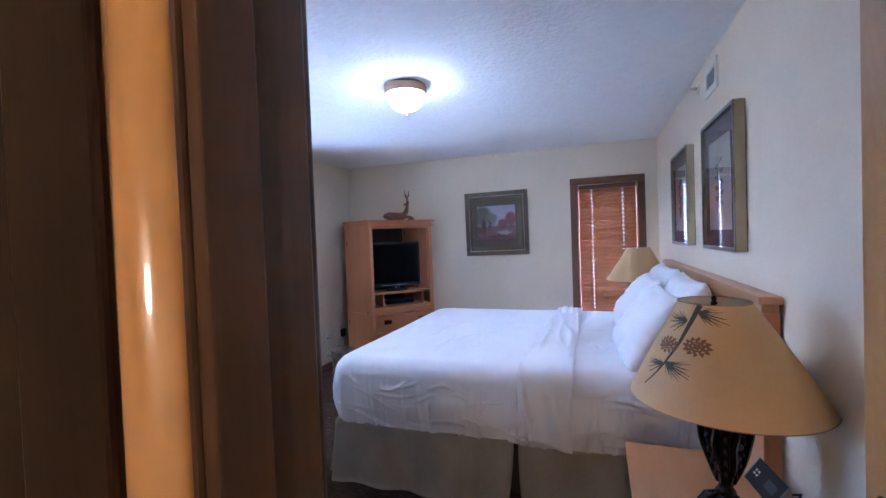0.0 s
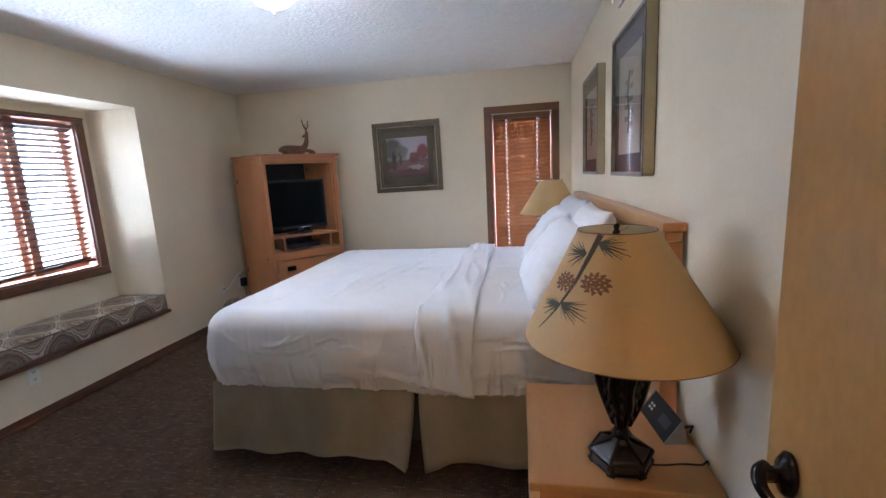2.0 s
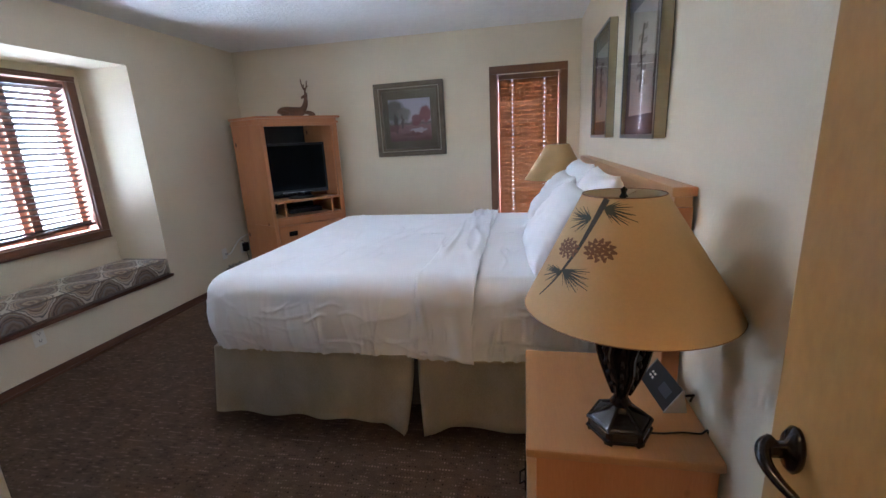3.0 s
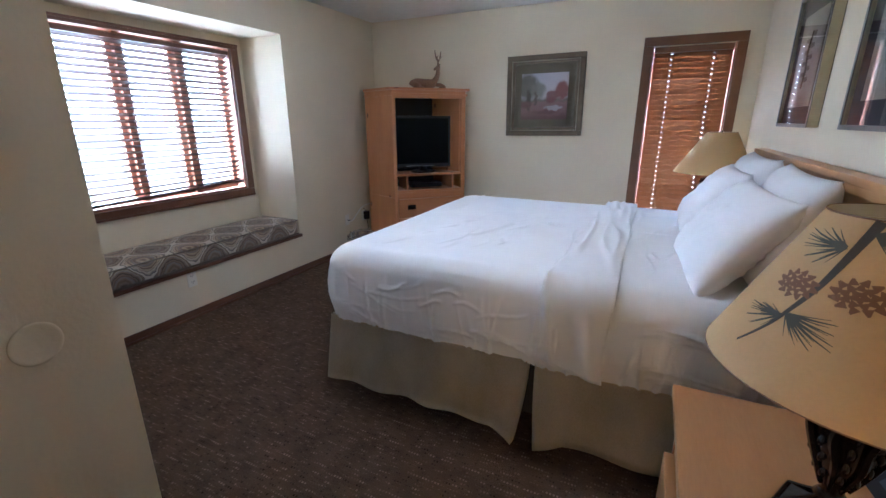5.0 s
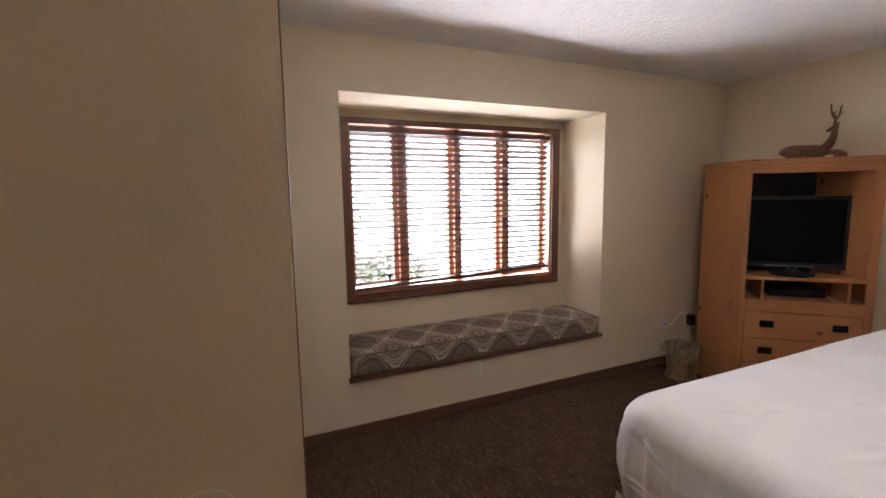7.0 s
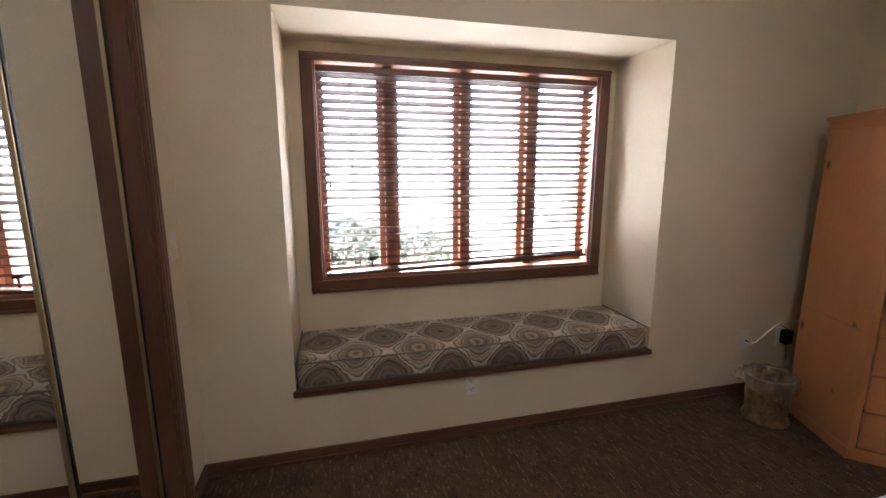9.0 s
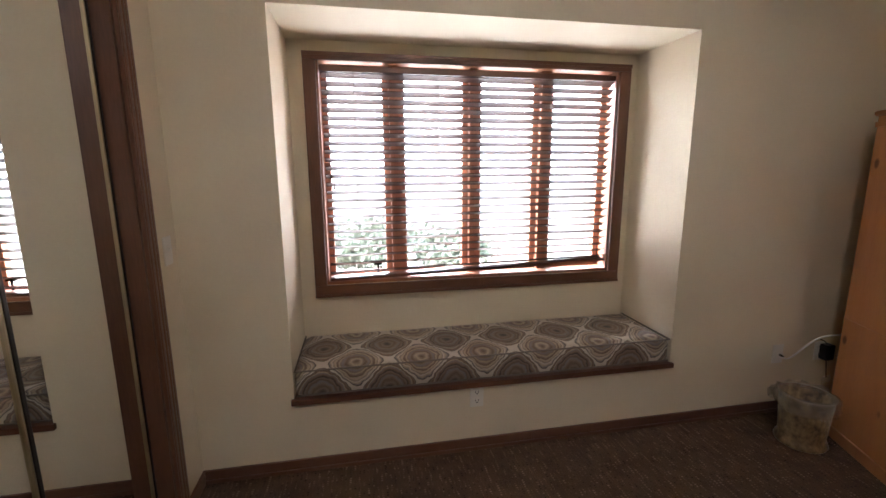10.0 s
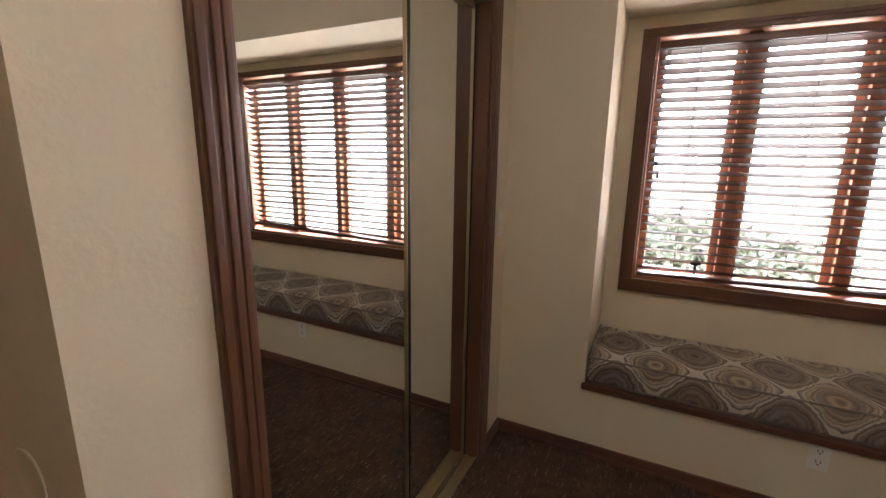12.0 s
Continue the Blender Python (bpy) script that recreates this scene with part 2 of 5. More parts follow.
# ---- the room ----
def carpet():
    """Low loop pile: dark brown ground with rows of short pale stitches."""
    m = material("dark_brown_carpet", (0.050, 0.030, 0.018), (0.140, 0.091, 0.060), 0.95, 9.0, (1, 1, 1), 1.0, 200.0, dist=0.008, soft=0.6)
    nt = m.node_tree
    n, l = nt.nodes, nt.links
    bsdf = n["Principled BSDF"]
    bsdf.inputs["Specular IOR Level"].default_value = 0.1
    source = bsdf.inputs["Base Color"].links[0].from_socket
    tc, sep = n.new("ShaderNodeTexCoord"), n.new("ShaderNodeSeparateXYZ")
    l.new(tc.outputs["Object"], sep.inputs[0])

    def sine(socket, period, low):
        a, b, c = n.new("ShaderNodeMath"), n.new("ShaderNodeMath"), n.new("ShaderNodeMapRange")
        a.operation, b.operation = "MULTIPLY", "SINE"
        a.inputs[1].default_value = 2 * math.pi / period
        l.new(socket, a.inputs[0])
        l.new(a.outputs[0], b.inputs[0])
        l.new(b.outputs[0], c.inputs[0])
        c.inputs[1].default_value, c.inputs[2].default_value, c.inputs[3].default_value, c.inputs[4].default_value = low, 0.7, 0.0, 1.0
        return c.outputs[0]

    def times(a, b):
        node = n.new("ShaderNodeMath")
        node.operation = "MULTIPLY"
        l.new(a, node.inputs[0])
        l.new(b, node.inputs[1])
        return node.outputs[0]
    rows = sine(sep.outputs["Y"], 0.021, -0.3)
    ticks = sine(sep.outputs["X"], 0.014, -0.7)
    for scale, amount, colour in (((20, 40, 1), 1.0, (0.30, 0.205, 0.145, 1)), ((30, 30, 5), 0.9, (0.010, 0.007, 0.005, 1)), ((20, 44, 9), 0.6, (0.13, 0.075, 0.05, 1))):
        mp, no, ramp, mix = n.new("ShaderNodeMapping"), n.new("ShaderNodeTexNoise"), n.new("ShaderNodeValToRGB"), n.new("ShaderNodeMix")
        mp.inputs["Scale"].default_value, mp.inputs["Location"].default_value = scale, (scale[2], 0, scale[2])
        no.inputs["Scale"].default_value, no.inputs["Detail"].default_value = 1.0, 1.5
        l.new(tc.outputs["Object"], mp.inputs["Vector"])
        l.new(mp.outputs[0], no.inputs["Vector"])
        ramp.color_ramp.elements[0].position, ramp.color_ramp.elements[1].position = 0.50, 0.64
        ramp.color_ramp.elements[1].color = (amount, amount, amount, 1)
        l.new(no.outputs["Fac"], ramp.inputs[0])
        mix.data_type = "RGBA"
        l.new(times(times(ramp.outputs[0], rows), ticks), mix.inputs[0])
        l.new(source, mix.inputs[6])
        mix.inputs[7].default_value = colour
        source = mix.outputs[2]
    l.new(source, bsdf.inputs["Base Color"])
    return m


CARPET = carpet()
W, E, S, N, H = -2.99, 0.65, 0.83, 5.45, 2.44      # inner faces of the bedroom
CX, CY = -1.225, 1.637                               # corner of the closet block
AY0, AY1, AZ0, AZ1, AX = 2.066, 4.08, 0.36, 2.112, -3.46   # window alcove
WY0, WY1, WZ0, WZ1 = 2.20, 3.965, 0.80, 2.03      # west window opening
NX0, NX1, NZ0, NZ1 = -0.15, 0.465, 0.42, 2.01      # north window opening

structure("floor", boxes((-3.2, 0.85, -1.7, 5.7, -0.15, 0.0)), CARPET, "dark brown flecked low-pile carpet on the floor", "carpet")
structure("ceiling", boxes((-3.2, 0.85, -1.7, 5.7, H, H + 0.15)), CEIL, "white ceiling with a knockdown plaster texture")
structure("wall_west", boxes((W - 0.14, W, CY - 0.9, AY0, 0, H), (W - 0.14, W, AY1, N, 0, H), (W - 0.14, W, AY0, AY1, AZ1, H), (W - 0.14, W, AY0, AY1, 0, AZ0)), PAINT, "cream painted wall with a deep window alcove")
structure("alcove", boxes((AX - 0.02, W - 0.14, AY0 - 0.1, AY0, AZ0 - 0.06, AZ1 + 0.1), (AX - 0.02, W - 0.14, AY1, AY1 + 0.1, AZ0 - 0.06, AZ1 + 0.1), (AX - 0.02, W - 0.14, AY0, AY1, AZ1, AZ1 + 0.1), (AX - 0.02, W - 0.14, AY0, AY1, AZ0 - 0.06, AZ0),
    (AX - 0.16, AX - 0.02, AY0 - 0.1, AY1 + 0.1, WZ1, AZ1 + 0.1), (AX - 0.16, AX - 0.02, AY0 - 0.1, AY1 + 0.1, AZ0 - 0.06, WZ0), (AX - 0.16, AX - 0.02, AY0 - 0.1, WY0, WZ0, WZ1), (AX - 0.16, AX - 0.02, WY1, AY1 + 0.1, WZ0, WZ1)), PAINT, "cream painted alcove around the window seat", "wall")
structure("wall_north", boxes((W - 0.14, NX0, N, N + 0.14, 0, H), (NX1, E + 0.14, N, N + 0.14, 0, H), (NX0, NX1, N, N + 0.14, NZ1, H), (NX0, NX1, N, N + 0.14, 0, NZ0)), PAINT, "cream painted wall with a tall narrow window")
structure("wall_east", boxes((E, E + 0.14, -1.6, N, 0, H)), PAINT, "cream painted wall behind the headboard")
structure("wall_south", boxes((CX, -0.22, S - 0.11, S, 0, H), (0.62, E, S - 0.11, S, 0, H), (-0.22, 0.62, S - 0.11, S, 2.07, H)), PAINT, "cream painted wall with the bedroom doorway")
structure("wall_closet", boxes((CX - 0.10, CX, S - 0.11, CY, 0, H), (CX - 0.29, CX - 0.10, CY - 0.10, CY, 0, H), (W, -2.72, CY - 0.10, CY, 0, H), (-2.72, CX - 0.29, CY - 0.10, CY, 2.05, H), (W, CX - 0.10, S - 0.11, S, 0, H)), PAINT, "cream painted closet wall with an outer corner")
structure("wall_hall", boxes((CX - 0.10, CX, -1.6, S - 0.11, 0, H), (CX - 0.10, E, -1.7, -1.6, 0, H)), PAINT, "plain cream painted hallway wall")

# baseboards
bb = 0.062
structure("baseboard_west", merge(boxes((W, W + 0.013, CY, 4.95, 0, bb), bevel=0.003), boxes((W + 0.0131, W + 0.022, CY + 0.013, 4.95, 0, 0.018), bevel=0.002)), TRIM_Y, "dark brown wooden baseboard", "baseboard")
structure("baseboard_east", boxes((E - 0.013, E, S, N, 0, bb), bevel=0.003), TRIM_Y, "dark brown wooden baseboard", "baseboard")
structure("baseboard_north", boxes((W + 0.03, E - 0.014, N - 0.013, N, 0, bb), bevel=0.003), TRIM_X, "dark brown wooden baseboard", "baseboard")
structure("baseboard_closet", merge(boxes((W + 0.0135, -2.805, CY, CY + 0.013, 0, bb), (CX - 0.21, CX + 0.0128, CY, CY + 0.013, 0, bb), bevel=0.003), boxes((CX, CX + 0.013, S, CY - 0.0005, 0, bb), bevel=0.003)), TRIM_X, "dark brown wooden baseboard", "baseboard")

# bedroom doorway: jambs, stop and casings on both faces
doorway = fixture("door_frame", "stained wooden door frame with moulded casing", "door frame")
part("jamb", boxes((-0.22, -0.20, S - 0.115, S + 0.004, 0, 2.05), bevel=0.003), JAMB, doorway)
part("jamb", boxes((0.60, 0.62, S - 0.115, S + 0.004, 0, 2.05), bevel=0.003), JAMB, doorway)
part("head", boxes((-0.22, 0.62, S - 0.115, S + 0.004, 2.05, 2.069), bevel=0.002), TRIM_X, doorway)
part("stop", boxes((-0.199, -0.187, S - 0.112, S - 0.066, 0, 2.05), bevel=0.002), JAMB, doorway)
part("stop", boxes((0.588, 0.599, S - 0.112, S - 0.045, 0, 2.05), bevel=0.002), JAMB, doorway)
for name, x0, x1 in (("casing", -0.247, -0.204), ("casing", 0.606, 0.648)):
    for y0, y1 in ((S, S + 0.016), (S - 0.126, S - 0.1105)):
        bm = boxes((x0, x1, y0, y1, 0, 2.056), bevel=0.004)
        if y0 < S:
            w = x1 - x0
            bm.free()
            bm = prism([(x0, y1), (x1, y1), (x1, y0 + 0.006)] + [(x1 - w * (0.06 + 0.88 * k / 16), y0 + 0.003 - 0.012 * math.sin(math.pi * k / 16) ** 0.7) for k in range(17)] + [(x0, y0 + 0.006)], 0, 2.056)
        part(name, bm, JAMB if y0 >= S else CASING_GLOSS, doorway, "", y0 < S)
part("casing", boxes((-0.262, 0.648, S, S + 0.016, 2.0565, 2.112), bevel=0.004), TRIM_X, doorway)
part("casing", boxes((-0.262, 0.648, S - 0.126, S - 0.1105, 2.0565, 2.112), bevel=0.004), MAPLE, doorway)

# dark panelled cupboard door beside the bedroom doorway, on the hall side
cupboard = fixture("door_2", "dark-stained wooden cupboard door in the hallway", "door")
DARKWOOD = wood("dark_walnut_stain", (0.012, 0.006, 0.003), (0.030, 0.014, 0.007), 0.4, "z")
DARKWOOD.node_tree.nodes["Principled BSDF"].inputs["Specular IOR Level"].default_value = 0.12
part("casing", boxes((-0.335, -0.2475, S - 0.132, S - 0.1105, 0, 2.08), bevel=0.004), DARKWOOD, cupboard)
part("leaf", boxes((-0.98, -0.336, S - 0.124, S - 0.1105, 0.01, 2.05), bevel=0.003), DARKWOOD, cupboard)

# the open door leaf, hinged beside the wall
door = tagged(fixture("door_1", "honey maple flush door standing open by the wall", "door"), "", "")
door.matrix_basis = pose(0.612, S + 0.03, 0, 0, 0, 92.2)
part("leaf", boxes((0.0, 0.80, -0.001, 0.036, 0.012, 2.03), bevel=0.003), MAPLE_FACE, door)

# ---- west window: casing, sashes, glass, blind ----
west_window = fixture("window_1", "four-light wooden casement window in an alcove", "window")
cx0, cx1 = AX - 0.02, AX + 0.002
bm = boxes((cx0, cx1, 2.142, WY0 + 0.008, 0.80, 2.012), bevel=0.004)
part("window_casing", bm, TRIM, west_window)
part("window_casing", boxes((cx0, cx1, WY1 - 0.008, 4.028, 0.80, 2.012), bevel=0.004), TRIM, west_window)
part("window_casing", merge(boxes((cx0, cx1, 2.142, 4.028, 2.0125, 2.052), bevel=0.004), boxes((cx1, cx1 + 0.006, 2.142, 4.028, 2.034, 2.052), bevel=0.002)), TRIM_Y, west_window)
part("window_casing", merge(boxes((cx0, cx1, 2.142, 4.028, 0.732, 0.7995), bevel=0.004), boxes((cx1, cx1 + 0.006, 2.142, 4.028, 0.732, 0.75), bevel=0.002)), TRIM_Y, west_window)
part("window_sill", boxes((AX - 0.19, cx0 - 0.001, WY0, WY1, WZ0 - 0.005, WZ0 + 0.018)), SASH, west_window)
for y0, y1 in ((WY0, WY0 + 0.018), (WY1 - 0.018, WY1)):
    part("window_jamb", boxes((AX - 0.19, cx0 - 0.001, y0, y1, WZ0 + 0.018, WZ1)), SASH, west_window)
part("window_head", boxes((AX - 0.19, cx0 - 0.001, WY0 + 0.018, WY1 - 0.018, WZ1 - 0.012, WZ1)), SASH, west_window)
lights = ((2.218, 2.590), (2.644, 3.058), (3.103, 3.500), (3.560, 3.947))
for (y0, y1), (ya, yb) in zip(lights, lights[1:]):
    part("mullion", boxes((AX - 0.19, AX - 0.085, y1, ya, WZ0 + 0.018, WZ1 - 0.012), bevel=0.003), SASH, west_window)
for y0, y1 in lights:
    sx0, sx1, f = AX - 0.165, AX - 0.125, 0.036
    sash = part("window_frame", boxes((sx0, sx1, y0, y0 + f, WZ0 + 0.018, WZ1 - 0.012), (sx0, sx1, y1 - f, y1, WZ0 + 0.018, WZ1 - 0.012), (sx0, sx1, y0 + f, y1 - f, WZ0 + 0.018, WZ0 + 0.05), (sx0, sx1, y0 + f, y1 - f, WZ1 - 0.030, WZ1 - 0.012), bevel=0.003), SASH, west_window)
    pane = part("pane", boxes((AX - 0.149, AX - 0.143, y0 + f, y1 - f, WZ0 + 0.05, WZ1 - 0.030)), GLASS, sash)
    pane.visible_shadow = False
crank = part("crank", merge(tube([(AX - 0.11, 2.50, 0.83), (AX - 0.085, 2.50, 0.835), (AX - 0.07, 2.50, 0.85), (AX - 0.07, 2.50, 0.90)], 0.006), boxes((AX - 0.078, AX - 0.062, 2.475, 2.525, 0.895, 0.905), bevel=0.003)), BRONZE, west_window, "dark bronze window crank")


def slat_mesh(name, length, depth, mat, axis):
    """One gently bowed slat about its middle, with holes' notches left to the cords."""
    bm = bmesh.new()
    n, t = 4, 0.0034
    rows = []
    for k in range(n + 1):
        d = (k / n - 0.5) * depth
        h = 0.0025 * (1 - (2 * k / n - 1) ** 2)
        for s in (-1, 1):
            low, high = ((d, s * length / 2, h), (d, s * length / 2, h + t)) if axis == "y" else ((s * length / 2, d, h), (s * length / 2, d, h + t))
            rows.append((bm.verts.new(low), bm.verts.new(high)))
    for k in range(n):
        a, b, c, d = rows[2 * k], rows[2 * k + 1], rows[2 * k + 2], rows[2 * k + 3]
        bm.faces.new((a[0], b[0], d[0], c[0]))
        bm.faces.new((a[1], c[1], d[1], b[1]))
        bm.faces.new((a[0], c[0], c[1], a[1]))
        bm.faces.new((b[0], b[1], d[1], d[0]))
    bm.faces.new((rows[0][0], rows[0][1], rows[1][1], rows[1][0]))
    bm.faces.new((rows[-2][0], rows[-1][0], rows[-1][1], rows[-2][1]))
    return mesh_of(name, bm, mat)


BX = AX - 0.048
blind = thing("window_blind", "brown wooden slatted blind, open, with a crooked bottom rail", "blind")
part("headrail", boxes((BX - 0.028, BX + 0.028, WY0 + 0.022, WY1 - 0.022, 1.962, 1.992), bevel=0.003), TRIM_Y, blind)
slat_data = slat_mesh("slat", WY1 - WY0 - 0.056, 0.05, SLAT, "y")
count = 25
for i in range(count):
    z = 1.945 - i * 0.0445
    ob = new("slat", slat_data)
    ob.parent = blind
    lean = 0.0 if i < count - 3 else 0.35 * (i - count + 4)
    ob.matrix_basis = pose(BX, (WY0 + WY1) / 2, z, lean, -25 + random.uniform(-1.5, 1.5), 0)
part("bottom_rail", boxes((-0.026, 0.026, -0.855, 0.855, -0.009, 0.009), bevel=0.003), TRIM_Y, blind, at=pose(BX, (WY0 + WY1) / 2, 0.850, 1.5, 6, 0))
for y in (2.40, 2.86, 3.32, 3.78):
    for dx in (-0.027, 0.027):
        part("ladder_cord", tube([(BX + dx, y, 1.965), (BX + dx, y, 0.86)], 0.0011, 5), SLAT, blind)
for y, z in ((2.262, 1.40), (2.275, 1.34)):
    part("cord_tassel", merge(turned([(0.002, 0.03), (0.005, 0.02), (0.009, 0.004), (0.008, 0.0), (0.0, -0.001)], 10, (BX + 0.034, y, z)), tube([(BX + 0.034, y, z + 0.028), (BX + 0.032, y, 1.965)], 0.001, 5)), SLAT, blind)

# window seat: board and cushion
structure("window_seat", boxes((AX - 0.02, W + 0.022, AY0 + 0.001, AY1 - 0.001, AZ0 + 0.0005, AZ0 + 0.02), (W, W + 0.022, AY0 - 0.012, AY1 + 0.012, AZ0 - 0.008, AZ0 + 0.0195), bevel=0.004), TRIM_Y, "dark stained wooden window seat board with a nosing", "window seat")


# north window behind the bed
north_window = fixture("window_2", "tall narrow wooden window with closed blind", "window")
ny0, ny1 = N - 0.022, N + 0.002
part("window_casing", boxes((-0.217, NX0 + 0.006, ny0, ny1, NZ0, NZ1), bevel=0.004), CASE, north_window)
part("window_casing", boxes((NX1 - 0.006, 0.53, ny0, ny1, NZ0, NZ1), bevel=0.004), CASE, north_window)
part("window_casing", boxes((-0.217, 0.53, ny0, ny1, NZ1 + 0.0005, 2.082), bevel=0.004), CASE_X, north_window)
part("window_casing", boxes((-0.217, 0.53, ny0, ny1, NZ0 - 0.07, NZ0 - 0.0005), bevel=0.004), CASE_X, north_window)
for x0, x1 in ((NX0, NX0 + 0.016), (NX1 - 0.016, NX1)):
    part("window_jamb", boxes((x0, x1, ny1, N + 0.16, NZ0, NZ1)), SASH, north_window)
sash = part("window_frame", boxes((NX0 + 0.017, NX0 + 0.05, N + 0.10, N + 0.14, NZ0, NZ1), (NX1 - 0.05, NX1 - 0.017, N + 0.10, N + 0.14, NZ0, NZ1), (NX0 + 0.05, NX1 - 0.05, N + 0.10, N + 0.14, NZ0, NZ0 + 0.04), (NX0 + 0.05, NX1 - 0.05, N + 0.10, N + 0.14, NZ1 - 0.04, NZ1), bevel=0.003), SASH, north_window)
pane = part("pane", boxes((NX0 + 0.05, NX1 - 0.05, N + 0.117, N + 0.123, NZ0 + 0.04, NZ1 - 0.04)), GLASS, sash)
pane.visible_shadow = False
BY = N + 0.045
blind2 = thing("window_blind", "brown wooden slatted blind, closed, light showing at its cord holes", "blind")
part("headrail", boxes((NX0 + 0.02, NX1 - 0.02, BY - 0.025, BY + 0.025, NZ1 - 0.05, NZ1 - 0.004), bevel=0.003), CASE_X, blind2)
half = (NX1 - NX0 - 0.046) / 2
holes = (-0.155, 0.155)
count = 35
for i in range(count):
    z = NZ1 - 0.064 - i * 0.0425
    bm = bmesh.new()
    edges = [-half, holes[0] - 0.006, holes[0] + 0.006, holes[1] - 0.006, holes[1] + 0.006, half]
    for k in (0, 2, 4):
        cube(bm, edges[k], edges[k + 1], -0.025, 0.025, -0.0014, 0.0014)
    for k in (1, 3):
        cube(bm, edges[k], edges[k + 1], -0.025, -0.0035, -0.0014, 0.0014)
        cube(bm, edges[k], edges[k + 1], 0.0035, 0.025, -0.0014, 0.0014)
    part("slat", bm, SLAT_X, blind2, at=pose((NX0 + NX1) / 2 + 0.003, BY, z, 66 + random.uniform(-1.5, 1.5), random.uniform(-0.15, 0.15), 0))
part("bottom_rail", boxes((NX0 + 0.035, NX1 - 0.03, BY - 0.02, BY + 0.02, NZ0 + 0.006, NZ0 + 0.024), bevel=0.003), TRIM_X, blind2)

# ---- outside ----
LAWN = material("pale_dry_ground", (0.36, 0.34, 0.29), (0.52, 0.50, 0.44), 0.95, 0.8, bump=0.5, fine=20.0, dist=0.03)
structure("ground", boxes((-400, 400, -400, 400, -0.55, -0.35)), LAWN, "pale sunlit ground outside the windows", "ground")

# ---- bed ----
FX, BY0, BY1 = -1.505, 2.70, 4.60


def outline(inset, n=460, corner=0.11):
    """A rounded rectangle, counter-clockwise from the head end, shrunk by inset."""
    x0, x1, y0, y1 = FX + inset, 0.56 - inset * 0.2, BY0 + inset, BY1 - inset
    r = max(corner - inset * 0.5, 0.02) if inset > 0 else corner
    spans = [((x1, y0), (x0 + r, y0)), None, ((x0, y0 + r), (x0, y1 - r)), None, ((x0 + r, y1), (x1, y1))]
    pts = []
    for k, sp in enumerate(spans):
        m = (380, 24, 300, 24, 140)[k]
        for i in range(m):
            t = i / m
            if sp:
                pts.append((sp[0][0] + (sp[1][0] - sp[0][0]) * t, sp[0][1] + (sp[1][1] - sp[0][1]) * t))
            else:
                a0 = math.pi * 1.5 if k == 1 else math.pi
                a = a0 - t * math.pi / 2
                cy = y0 + r if k == 1 else y1 - r
                pts.append((x0 + r + r * math.cos(a), cy + r * math.sin(a)))
    return pts + [(x1, y1)]


random.seed(4)
SIDE_CREASES = [(random.uniform(FX - 0.1, 2.6), random.uniform(-0.22, 0.22), random.uniform(0.005, 0.012), random.uniform(0.006, 0.018)) for _ in range(110)]
DRAGS = [(random.uniform(-0.10, 0.10), random.uniform(0.45, 0.72), random.uniform(-0.10, 0.06), random.uniform(0.2, 0.5), random.uniform(0.004, 0.008), random.uniform(0.006, 0.013)) for _ in range(9)] + [(random.uniform(FX, -0.55), random.uniform(0.46, 0.70), random.uniform(-0.35, 0.35), random.uniform(0.12, 0.35), random.uniform(0.004, 0.009), random.uniform(0.004, 0.011)) for _ in range(22)] + [(random.uniform(0.7, 2.4), random.uniform(0.46, 0.70), random.uniform(-0.4, 0.4), random.uniform(0.12, 0.35), random.uniform(0.004, 0.009), random.uniform(0.004, 0.011)) for _ in range(22)]
TOP_CREASES = [(random.uniform(-1.35, 0.35), random.uniform(2.8, 4.2), random.uniform(0.15, 0.6), random.uniform(-0.15, 0.75), random.uniform(0.009, 0.016), random.uniform(0.004, 0.011)) for _ in range(26)] + [(-0.98, 2.98, 0.95, 0.42, 0.012, 0.012), (-0.80, 3.0, 0.5, 0.30, 0.010, 0.007)]


def ridge(d, w):
    return math.exp(-(d / w) ** 2)


def side_relief(s, z, drop):
    """Gathered folds down the drop of the sheet, each at its own slant."""
    out = 0.006 * noise.noise(Vector((s * 3, z * 3, 2)))
    for at, slant, w, h in SIDE_CREASES:
        d = s - at - slant * (z - 0.6)
        if abs(d) < 0.06:
            out += h * ridge(d, w) * (0.12 + 0.88 * drop * (1.25 - 0.5 * drop)) * (0.7 + 0.5 * noise.noise(Vector((at * 9, z * 5, 1))))
    for at, height, slope, length, w, h in DRAGS:
        t = (s - at) / length
        if 0 < t < 1:
            d = z - height - slope * (s - at) - 0.012 * math.sin(5 * t + at * 9)
            if abs(d) < 0.04:
                out += h * ridge(d, w) * math.sin(math.pi * t) ** 0.6
    return out


def top_relief(x, y):
    """Loose rumples on the flat: short ridges that lie roughly across the bed."""
    out = 0.006 * noise.noise(Vector((x * 2.2, y * 2.2, 0)))
    for cx, cy, length, slant, w, h in TOP_CREASES:
        t = (y - cy) / length
        if 0 < t < 1:
            d = x - cx - slant * (y - cy) - 0.02 * math.sin(6 * t)
            if abs(d) < 0.07:
                out += h * ridge(d, w) * math.sin(math.pi * t) ** 0.7
    return out


